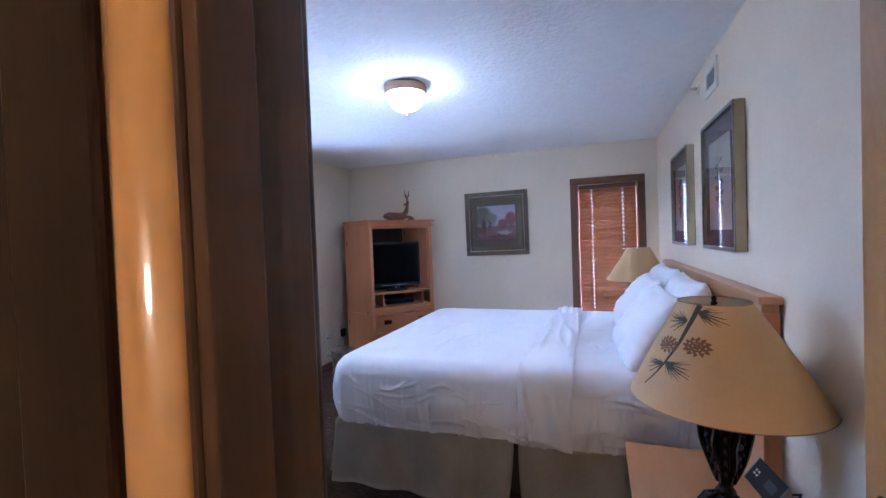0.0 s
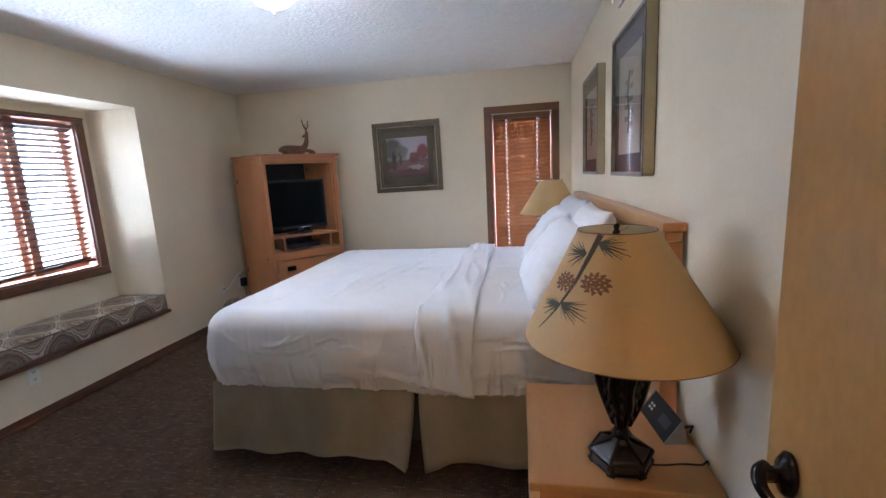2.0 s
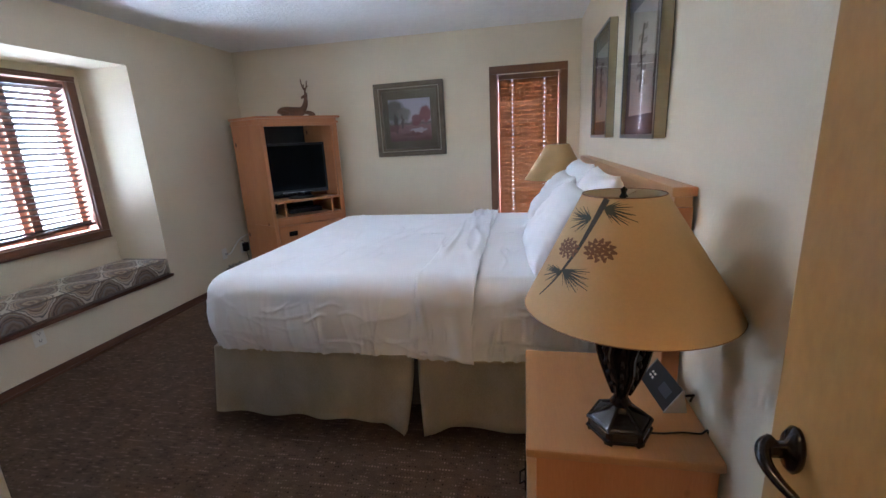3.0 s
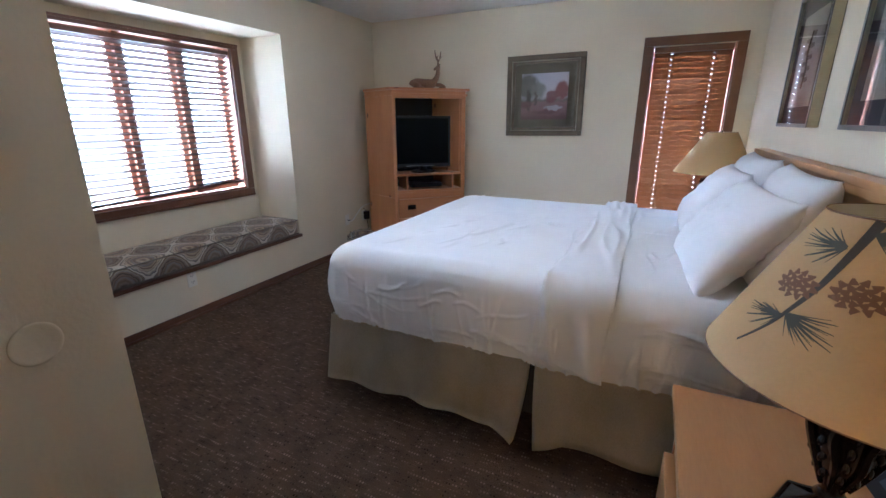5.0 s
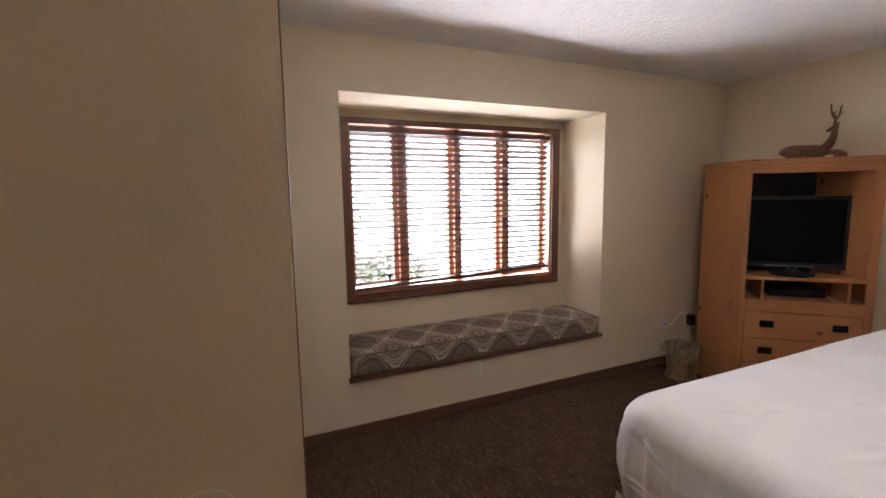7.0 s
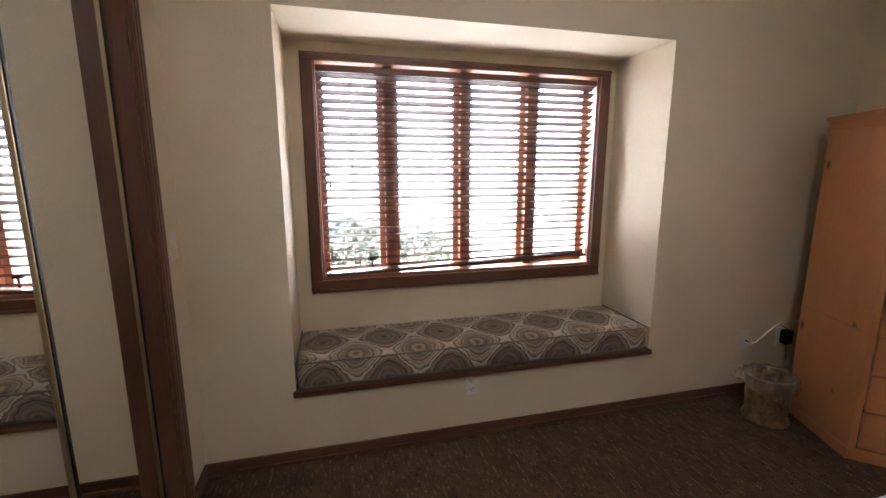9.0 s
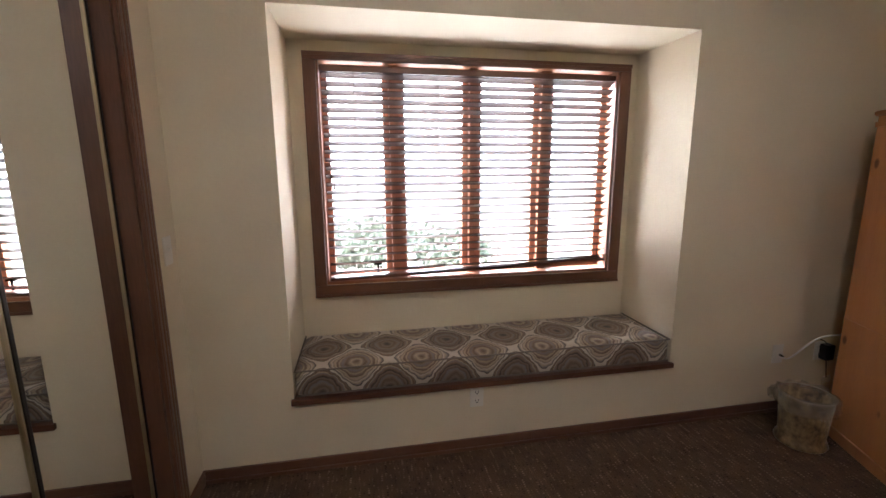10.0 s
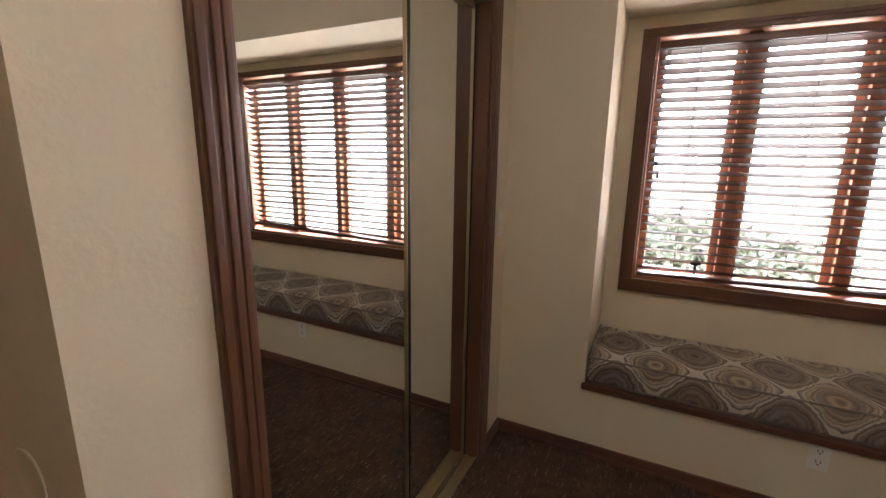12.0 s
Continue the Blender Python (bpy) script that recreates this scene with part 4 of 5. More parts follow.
def stroke(points, width, out=0.0012):
    """A painted brush stroke laid on the shade, tapering to its end."""
    bm = bmesh.new()
    pts = curve_points([(a, t, 0) for a, t in points], 5) if len(points) > 2 else [Vector((*points[0], 0)).lerp(Vector((*points[1], 0)), i / 3) for i in range(4)]
    left, right = [], []
    for i, p in enumerate(pts):
        q = pts[min(i + 1, len(pts) - 1)] - pts[max(i - 1, 0)]
        here = on_shade(p.x, p.y, out)
        ahead = (on_shade(p.x + q.x * 0.01, p.y + q.y * 0.01, out) - here).normalized()
        radial = Vector((math.cos(radians(p.x)), math.sin(radians(p.x)), 0.5)).normalized()
        side = ahead.cross(radial).normalized()
        w = width * (1 - 0.75 * i / (len(pts) - 1)) / 2
        left.append(bm.verts.new(here + side * w))
        right.append(bm.verts.new(here - side * w))
    for i in range(len(pts) - 1):
        bm.faces.new((left[i], left[i + 1], right[i + 1], right[i]))
    return bm


def table_lamp(m):
    ob = thing("table_lamp", "dark bronze table lamp with tan pinecone-painted shade", "lamp", m, "table lamps")
    base = turned([(0.083, 0.006), (0.089, 0.010), (0.089, 0.040), (0.081, 0.050), (0.034, 0.072), (0.022, 0.085), (0.0, 0.085)], sides=6)
    base_ob = part("base", base, BRONZE, ob)
    for k in range(6):
        a = radians(60 * k)
        part("foot", boxes((-0.014, 0.014, -0.012, 0.012, 0, 0.012), bevel=0.003), BRONZE, base_ob, at=pose(0.076 * math.cos(a), 0.076 * math.sin(a), 0, 0, 0, 60 * k))
        part("rib", tube([(0.088 * math.cos(a), 0.088 * math.sin(a), 0.043), (0.05 * math.cos(a), 0.05 * math.sin(a), 0.067), (0.022 * math.cos(a), 0.022 * math.sin(a), 0.086)], 0.005, 6), BRONZE, base_ob)
    for r, z in ((0.090, 0.040), (0.090, 0.010)):
        part("edge_bead", tube([(r * math.cos(radians(60 * k)), r * math.sin(radians(60 * k)), z) for k in range(7)], 0.0055, 6), BRONZE, base_ob)
    for k in range(6):
        a, b = radians(60 * k + 7), radians(60 * k + 53)
        part("panel", prism([(0.0815 * math.cos(a), 0.0815 * math.sin(a)), (0.0815 * math.cos(b), 0.0815 * math.sin(b)), (0.0838 * math.cos(b), 0.0838 * math.sin(b)), (0.0838 * math.cos(a), 0.0838 * math.sin(a))], 0.014, 0.036), PATINA, base_ob)
    body = turned([(0.020, 0.083), (0.030, 0.095), (0.022, 0.108), (0.020, 0.118), (0.030, 0.150), (0.048, 0.20), (0.063, 0.26), (0.071, 0.315), (0.069, 0.35), (0.030, 0.365), (0.012, 0.375), (0.010, 0.44), (0.0, 0.44)], 32)
    part("body", body, BRONZE, ob, "", True)
    for k in range(8):
        a = radians(45 * k + 32)
        for z, r in ((0.165, 0.036), (0.205, 0.050), (0.245, 0.060), (0.285, 0.067), (0.325, 0.071)):
            part("scale_relief", turned([(0.0, -0.003), (0.008, -0.002), (0.010, 0.001), (0.006, 0.005), (0.0, 0.006)], 8), BRONZE, ob, "", True, Matrix.Translation((r * math.cos(a), r * math.sin(a), z)) @ Matrix.Rotation(a, 4, "Z") @ Matrix.Rotation(radians(75), 4, "Y") @ Matrix.Diagonal((1.5, 0.9, 1, 1)))
        a = radians(45 * k + 10)
        part("leaf_relief", tube(curve_points([((r + 0.003) * math.cos(a + s), (r + 0.003) * math.sin(a + s), z) for r, z, s in ((0.022, 0.125, 0), (0.048, 0.20, 0.08), (0.064, 0.262, -0.05), (0.073, 0.315, 0.06), (0.069, 0.35, 0))]), lambda t: 0.0035 + 0.006 * math.sin(math.pi * min(1, t * 1.05)), 6), BRONZE, ob)
    shell = bmesh.new()
    n = 64
    for r_out, flip in ((0.0, 1), (-0.002, -1)):
        rows = [[shell.verts.new(on_shade(360 * i / n, t, r_out)) for i in range(n)] for t in (0, 0.25, 0.5, 0.75, 1)]
        for a, b in zip(rows, rows[1:]):
            for i in range(n):
                j = (i + 1) % n
                f = shell.faces.new((a[i], b[i], b[j], a[j]))
                f.material_index = 0 if flip == 1 else 1
    me = mesh_of("shade", shell, [SHADE, LINING], True)
    shade = new("shade", me)
    shade.parent = ob
    tagged(shade, "tan parchment shade with a stitched dark rim")
    for t, r in ((0, 0.0015), (1, 0.0013)):
        part("rim", tube([on_shade(360 * i / 48, t, 0.0) for i in range(49)], r, 6), CONE, shade)
    for k in range(3):
        a = 120 * k + 60
        part("spoke", tube([Vector((LTOP, 0, LZ1 - 0.012)), on_shade(a, 0.02, -0.002)], 0.0016, 5), GOLDTRIM, shade)
    part("finial", turned([(0.008, LZ1 - 0.02), (0.011, LZ1 - 0.008), (0.006, LZ1), (0.009, LZ1 + 0.010), (0.0, LZ1 + 0.018)], 14, (LTOP, 0, 0)), BRONZE, shade)
    part("branch", stroke([(237, 0.005), (231, 0.11), (225, 0.25), (220, 0.39), (214, 0.53), (208, 0.67), (199, 0.83)], 0.017), TWIG, shade, "painted dark pine twig")
    tufts = (((223, 0.16), ((186, 0.11), (190, 0.20), (199, 0.26), (204, 0.08), (187, 0.15), (208, 0.28))), ((236, 0.07), ((256, 0.03), (268, 0.06), (270, 0.12), (272, 0.17), (262, 0.19), (252, 0.17))),
             ((211, 0.59), ((192, 0.63), (193, 0.68), (199, 0.71), (197, 0.58), (190, 0.60))), ((213, 0.57), ((235, 0.54), (235, 0.59), (236, 0.64), (229, 0.70), (222, 0.68), (236, 0.67))))
    for start, tips in tufts:
        bm = bmesh.new()
        for tip in tips:
            merge(bm, stroke([start, tip], 0.0055, 0.0018))
            for da, dt, far in ((3.0, -0.025, 0.75), (-3.0, 0.020, 0.85), (1.5, 0.030, 0.6)):
                merge(bm, stroke([start, (start[0] + (tip[0] - start[0]) * far + da, start[1] + (tip[1] - start[1]) * far + dt)], 0.0032, 0.002))
        part("needles", bm, NEEDLE, shade, "painted grey-green pine needles")
    for a0, t0, s in ((208, 0.41, 0.95), (239, 0.38, 1.0)):
        bm = bmesh.new()
        for ring, (r0, r1, many) in enumerate(((0.02, 0.40, 5), (0.36, 0.74, 9), (0.68, 1.08, 12))):
            for k in range(many):
                th = 2 * math.pi * (k + 0.5 * (ring % 2)) / many
                merge(bm, stroke([(a0 + 13.0 * s * r0 * math.cos(th), t0 + 0.082 * s * r0 * math.sin(th)), (a0 + 13.0 * s * r1 * math.cos(th + 0.12), t0 + 0.082 * s * r1 * math.sin(th + 0.12))], 0.0150 * s, 0.0015))
        part("pine_cone", bm, CONE, shade, "painted brown pine cone")
    return ob


lamp = table_lamp(pose(0.398, 2.10, 0.55))
copy_thing(lamp, pose(0.40, 5.06, 0.62, 0, 0, 150))
cord = tagged(new("lamp_cord", mesh_of("lamp_cord", tube(curve_points([(0.470, 2.085, 0.556), (0.52, 2.09, 0.554), (0.57, 2.10, 0.554), (0.62, 2.10, 0.554), (0.6475, 2.12, 0.545), (0.648, 2.14, 0.40)]), 0.003, 6), BLACK, True)), "thin dark lamp cord trailing over the nightstand", "cord")

# power and alarm block on the nightstand
block = thing("power_block", "wedge-shaped black charging block with silver ends", "charger", pose(0.570, 2.30, 0.55, 0, 0, 6) @ Matrix.Diagonal((0.88, 0.88, 0.88, 1)))
bm = prism([(-0.035, 0.002), (0.040, 0.002), (0.026, 0.088)], -0.11, 0.11)
bmesh.ops.transform(bm, matrix=Matrix(((1, 0, 0, 0), (0, 0, 1, 0), (0, 1, 0, 0), (0, 0, 0, 1))), verts=bm.verts)
part("body", bm, BLACK, block)
SILVER = plain("silver_plastic", (0.25, 0.24, 0.23), 0.4, 0.3)
for y0, y1 in ((-0.116, -0.1105), (0.1105, 0.116)):
    bm = prism([(-0.038, 0.0), (0.043, 0.0), (0.027, 0.092)], y0, y1)
    bmesh.ops.transform(bm, matrix=Matrix(((1, 0, 0, 0), (0, 0, 1, 0), (0, 1, 0, 0), (0, 0, 0, 1))), verts=bm.verts)
    part("end_cap", bm, SILVER, block)
lean = math.degrees(math.atan2(0.086, 0.061))
GREY = plain("grey_panel", (0.03, 0.036, 0.045), 0.4)
part("socket_panel", boxes((-0.018, 0.018, -0.08, -0.01, 0.0, 0.0015)), GREY, block, at=pose(-0.0065, 0, 0.0463, 0, -lean, 0))
for dx, dy in ((-0.008, 0.055), (0.008, 0.055), (-0.008, 0.075), (0.008, 0.075)):
    part("button", boxes((dx - 0.004, dx + 0.004, dy - 0.005, dy + 0.005, 0.0, 0.002)), WHITE, block, at=pose(-0.0065, 0, 0.0463, 0, -lean, 0))
part("plug_cord", tube(curve_points([(0.035, -0.06, 0.03), (0.07, -0.085, 0.05), (0.082, -0.07, 0.04), (0.085, -0.05, 0.004)]), 0.005, 8), BLACK, block, "", True)

# ---- ceiling light ----
# brown bronze, paled in colour to carry the glow of the bowl
BROWNPAN = plain("glow_paled_bronze_pan", (0.50, 0.34, 0.22), 0.5, 0.25)


def flush_light(m, dome):
    ob = thing("ceiling_light", "lit flush ceiling light with frosted glass bowl and bronze pan", "ceiling light", m, "ceiling lights")
    part("pan", turned([(0.0, 0.0), (0.16, 0.0), (0.170, -0.012), (0.172, -0.045), (0.165, -0.058), (0.152, -0.054), (0.146, -0.042), (0.0, -0.03)], 48), BROWNPAN, ob, "", True)
    part("glass_bowl", turned([(0.143, -0.0425), (0.143, -0.070), (0.134, -0.100), (0.113, -0.126), (0.080, -0.143), (0.040, -0.151), (0.0, -0.154)], 48), dome, ob, "glowing frosted glass bowl", True)
    part("finial", turned([(0.0, -0.153), (0.012, -0.1545), (0.013, -0.162), (0.006, -0.170), (0.010, -0.180), (0.0, -0.192)], 16), BROWNPAN, ob, "", True)
    return ob


flush_light(pose(-1.06, 3.0, H) @ Matrix.Diagonal((0.76, 0.76, 1.0, 1)), glowing("lit_frosted_glass", (1.0, 0.86, 0.68), 7.0))
flush_light(pose(0.15, -0.40, H), glowing("lit_amber_glass", (1.0, 0.58, 0.22), 8.0))

# ---- pictures ----
FRAME = material("antique_bronze_frame", (0.075, 0.056, 0.030), (0.155, 0.118, 0.066), 0.42, 20.0, bump=0.5, fine=70.0, metal=0.35)
MAT = material("olive_grey_mat", (0.17, 0.14, 0.095), (0.22, 0.185, 0.13), 0.85, 6.0, bump=0.05)
BEAD = plain("pale_bead", (0.55, 0.50, 0.38), 0.35, 0.4)


def landscape(name):
    """Soft painted landscape: pale lilac sky, grey-green trees, red shrubs, rosy meadow and a pale pond."""
    m = plain(name, (0.5, 0.45, 0.45), 0.6)
    nt = m.node_tree
    n, l = nt.nodes, nt.links
    tc, blot, warp, sep = n.new("ShaderNodeTexCoord"), n.new("ShaderNodeTexNoise"), n.new("ShaderNodeVectorMath"), n.new("ShaderNodeSeparateXYZ")
    blot.inputs["Scale"].default_value, blot.inputs["Detail"].default_value = 9.0, 6.0
    l.new(tc.outputs["Generated"], blot.inputs["Vector"])
    warp.operation = "MULTIPLY_ADD"
    warp.inputs[1].default_value = (0.16, 0.0, 0.16)
    l.new(blot.outputs["Color"], warp.inputs[0])
    l.new(tc.outputs["Generated"], warp.inputs[2])
    l.new(warp.outputs[0], sep.inputs[0])
    ramp = n.new("ShaderNodeValToRGB")
    els = ramp.color_ramp.elements
    els[0].position, els[0].color = 0.12, (0.20, 0.11, 0.10, 1)
    els[1].position, els[1].color = 1.0, (0.66, 0.63, 0.70, 1)
    for p, c in ((0.28, (0.33, 0.19, 0.19, 1)), (0.44, (0.36, 0.22, 0.21, 1)), (0.50, (0.24, 0.20, 0.17, 1)), (0.58, (0.76, 0.69, 0.71, 1))):
        els.new(p).color = c
    l.new(sep.outputs["Z"], ramp.inputs[0])
    source = ramp.outputs[0]
    # centre across, centre up, half width, half height, colour
    for cx, cz, rx, rz, colour in ((0.22, 0.80, 0.24, 0.30, (0.17, 0.16, 0.12)), (0.45, 0.72, 0.16, 0.18, (0.30, 0.28, 0.23)), (0.24, 0.50, 0.045, 0.26, (0.10, 0.08, 0.06)), (0.40, 0.55, 0.03, 0.16, (0.16, 0.12, 0.10)),
                                   (0.95, 0.70, 0.17, 0.20, (0.30, 0.09, 0.09)), (0.74, 0.57, 0.13, 0.13, (0.27, 0.10, 0.11)), (0.15, 0.40, 0.20, 0.09, (0.22, 0.12, 0.11)), (0.78, 0.33, 0.20, 0.05, (0.62, 0.56, 0.58)), (0.62, 0.24, 0.30, 0.035, (0.20, 0.10, 0.09))):
        dist = n.new("ShaderNodeVectorMath")
        dist.operation = "MULTIPLY_ADD"
        dist.inputs[1].default_value, dist.inputs[2].default_value = (1 / rx, 0, 1 / rz), (-cx / rx, 0, -cz / rz)
        l.new(warp.outputs[0], dist.inputs[0])
        length, edge, mix = n.new("ShaderNodeVectorMath"), n.new("ShaderNodeMapRange"), n.new("ShaderNodeMix")
        length.operation = "LENGTH"
        l.new(dist.outputs[0], length.inputs[0])
        edge.inputs[1].default_value, edge.inputs[2].default_value, edge.inputs[3].default_value, edge.inputs[4].default_value = 0.75, 1.1, 0.9, 0.0
        l.new(length.outputs["Value"], edge.inputs[0])
        mix.data_type = "RGBA"
        l.new(edge.outputs[0], mix.inputs[0])
        l.new(source, mix.inputs[6])
        mix.inputs[7].default_value = rgba(colour)
        source = mix.outputs[2]
    l.new(source, n["Principled BSDF"].inputs["Base Color"])
    return m


def ring_frame(w, h, edge, y0, y1, bevel=0.004):
    """Four mitre-less rails about a picture that faces -y."""
    return boxes((-w / 2, w / 2, y0, y1, h / 2 - edge, h / 2), (-w / 2, w / 2, y0, y1, -h / 2, -h / 2 + edge), (-w / 2, -w / 2 + edge, y0, y1, -h / 2 + edge, h / 2 - edge), (w / 2 - edge, w / 2, y0, y1, -h / 2 + edge, h / 2 - edge), bevel=bevel)


def sheet(x0, x1, y, z0, z1):
    """One glazed face that looks to -y."""
    bm = bmesh.new()
    bm.faces.new([bm.verts.new(p) for p in ((x0, y, z0), (x1, y, z0), (x1, y, z1), (x0, y, z1))])
    return bm


art = thing("framed_picture", "landscape print in a wide antique bronze beaded frame", "picture", pose(-1.045, N - 0.001, 1.637, 0, -0.6, 0))
part("frame", ring_frame(0.735, 0.735, 0.048, -0.032, -0.001, 0.006), FRAME, art)
part("inner_frame", ring_frame(0.638, 0.638, 0.03, -0.024, -0.001, 0.004), FRAME, art)
part("mat", boxes((-0.289, 0.289, -0.012, -0.004, -0.289, 0.289)), MAT, art)
part("print", boxes((-0.222, 0.222, -0.0165, -0.0125, -0.215, 0.205)), landscape("painted_landscape"), art)
bm = bmesh.new()
for i in range(40):
    f = -0.313 + i * 0.626 / 39
    for x, z in ((f, 0.316), (f, -0.316), (0.316, f), (-0.316, f)):
        bmesh.ops.create_icosphere(bm, subdivisions=1, radius=0.0055, matrix=Matrix.Translation((x, -0.0255, z)))
tagged(part("beading", bm, BEAD, art, "row of pale beads"), kind="stuff")
part("glass", sheet(-0.289, 0.289, -0.0195, -0.289, 0.289), PICGLASS, art).visible_shadow = False

NAVY = material("navy_mat", (0.022, 0.023, 0.034), (0.034, 0.035, 0.05), 0.8, 8.0, bump=0.05)
GILT = material("champagne_frame_side", (0.40, 0.34, 0.20), (0.48, 0.41, 0.255), 0.45, 12.0, bump=0.1, metal=0.2)
GREYEDGE = plain("pewter_edge", (0.20, 0.19, 0.17), 0.4, 0.5)
SEPIA = material("faded_botanical_print", (0.30, 0.265, 0.22), (0.40, 0.36, 0.30), 0.7, 9.0, bump=0.02)
INK = plain("faded_ink", (0.15, 0.125, 0.105), 0.7)
for y0, y1 in ((2.72, 3.315), (3.735, 4.33)):
    w, h = y1 - y0, 0.664
    box_frame = thing("framed_picture", "deep champagne shadow-box frame with navy mat and faded print", "picture", pose(E - 0.001, (y0 + y1) / 2, 1.71, 0, 0, -90), "pictures over the bed")
    part("frame", ring_frame(w, h, 0.016, -0.044, -0.003, 0.002), GILT, box_frame)
    part("frame_lip", ring_frame(w + 0.002, h + 0.002, 0.018, -0.049, -0.0445, 0.0015), GREYEDGE, box_frame)
    part("backing", boxes((-w / 2 + 0.004, w / 2 - 0.004, -0.0028, -0.0002, -h / 2 + 0.004, h / 2 - 0.004)), BLACK, box_frame)
    part("mat", boxes((-w / 2 + 0.0165, w / 2 - 0.0165, -0.03, -0.0035, -h / 2 + 0.0165, h / 2 - 0.0165)), NAVY, box_frame)
    pr = part("print", boxes((-w / 2 + 0.105, w / 2 - 0.105, -0.033, -0.0305, -h / 2 + 0.10, h / 2 - 0.11)), SEPIA, box_frame)
    bm = tube(curve_points([(0.0, -0.0345, -0.14), (0.015, -0.0345, -0.05), (-0.012, -0.0345, 0.04), (0.02, -0.0345, 0.13)]), 0.004, 5)
    for k in range(9):
        s = -1 if k % 2 else 1
        z = -0.10 + 0.027 * k
        merge(bm, boxes((min(0.01 * s, 0.07 * s), max(0.01 * s, 0.07 * s), -0.0345, -0.0335, z - 0.012, z + 0.010), bevel=0.0004))
    part("botanical_drawing", bm, INK, pr)
    part("glass", sheet(-w / 2 + 0.017, w / 2 - 0.017, -0.041, -h / 2 + 0.017, h / 2 - 0.017), PICGLASS, box_frame).visible_shadow = False

# ---- vent and sprinkler high on the east wall ----
VENTW = plain("cream_vent_paint", (0.68, 0.63, 0.52), 0.5)
vent = thing("wall_vent", "small white wall vent with a dark louvred opening", "vent", pose(E, 3.26, 2.305, 0, 0, -90))
part("plate", ring_frame(0.25, 0.165, 0.0395, -0.010, -0.0005, 0.003), VENTW, vent)
part("opening", boxes((-0.084, 0.084, -0.004, -0.0005, -0.0425, 0.0425)), plain("dark_duct", (0.05, 0.05, 0.05), 0.8), vent)
for k in range(5):
    part("louvre", boxes((-0.084, 0.084, -0.009, -0.0045, -0.038 + k * 0.017, -0.032 + k * 0.017)), plain("grey_louvre", (0.28, 0.28, 0.27), 0.5), vent)
sprinkler = thing("sprinkler_head", "white sidewall sprinkler head under the ceiling", "sprinkler", pose(E, 3.56, 2.345, 0, -90, 0))
part("escutcheon", turned([(0.0, 0.0), (0.035, 0.0), (0.034, 0.006), (0.015, 0.012), (0.0, 0.012)], 24), VENTW, sprinkler, "", True)
part("nozzle", merge(turned([(0.010, 0.012), (0.010, 0.035), (0.0, 0.035)], 14), boxes((-0.014, 0.014, -0.016, 0.016, 0.05, 0.053), (-0.002, 0.002, -0.014, -0.010, 0.03, 0.05), (-0.002, 0.002, 0.010, 0.014, 0.03, 0.05))), VENTW, sprinkler)


# ---- outlets, cables and adapter along the west wall ----
HOLE = plain("dark_slot", (0.03, 0.03, 0.03), 0.6)


def wall_plate(name, label, m, sockets=True):
    ob = thing(name, label, name.replace("_", " ").split()[-1], m)
    part("plate", boxes((-0.036, 0.036, -0.006, -0.0003, -0.058, 0.058), bevel=0.003), WHITE, ob)
    if sockets:
        for z in (-0.024, 0.024):
            s = part("socket", boxes((-0.017, 0.017, -0.008, -0.0062, z - 0.015, z + 0.015), bevel=0.0005), WHITE, ob)
            part("slots", boxes((-0.009, -0.006, -0.0092, -0.0082, z - 0.002, z + 0.008), (0.006, 0.009, -0.0092, -0.0082, z - 0.002, z + 0.008), (-0.003, 0.003, -0.0092, -0.0082, z - 0.011, z - 0.005)), HOLE, s)
    return ob


wall_plate("wall_outlet", "cream duplex outlet under the window seat", pose(W, 2.962, 0.297, 0, 0, 90))
coax = wall_plate("cable_outlet", "cream cable outlet plate beside the armoire", pose(W, 4.80, 0.365, 0, 0, 90), False)
part("connector", tube([(0.012, -0.006, -0.005), (0.012, -0.03, -0.008)], 0.006, 8), BLACK, coax)
wall_plate("wall_outlet", "cream duplex outlet with a black adapter", pose(W, 5.10, 0.36, 0, 0, 90))
switch = wall_plate("light_switch", "cream light switch plate near the closet", pose(-2.895, CY, 1.13, 0, 0, 180), False)
part("toggle", boxes((-0.004, 0.004, -0.016, -0.0062, -0.008, 0.012), bevel=0.001), WHITE, switch)
adapter = thing("power_adapter", "black plug-in adapter with a dangling cable and tag", "adapter", pose(W + 0.0095, 5.115, 0.36))
part("case", boxes((0.0, 0.045, -0.025, 0.035, -0.045, 0.05), bevel=0.006), BLACK, adapter)
part("cable", merge(tube(curve_points([(0.03, -0.01, 0.045), (0.045, -0.05, 0.08), (0.04, -0.08, 0.095)]), 0.003, 6), tube(curve_points([(0.025, 0.005, -0.04), (0.03, 0.01, -0.10), (0.03, 0.02, -0.16)]), 0.003, 6)), BLACK, adapter, "", True)
part("tag", boxes((0.024, 0.027, -0.025, 0.035, -0.20, -0.155)), WHITE, adapter, "white printed tag", at=pose(0, 0, 0, 8, 0, 0))
cable = tagged(new("coaxial_cable", mesh_of("coaxial_cable", tube(curve_points([(W + 0.028, 4.788, 0.357), (W + 0.075, 4.80, 0.37), (W + 0.10, 4.86, 0.44), (W + 0.12, 4.93, 0.50), (W + 0.155, 5.01, 0.525), (W + 0.20, 5.06, 0.53)]), 0.0048, 8), plain("white_cable", (0.75, 0.74, 0.70), 0.4), True)), "white coaxial cable from wall plate to armoire", "cable")

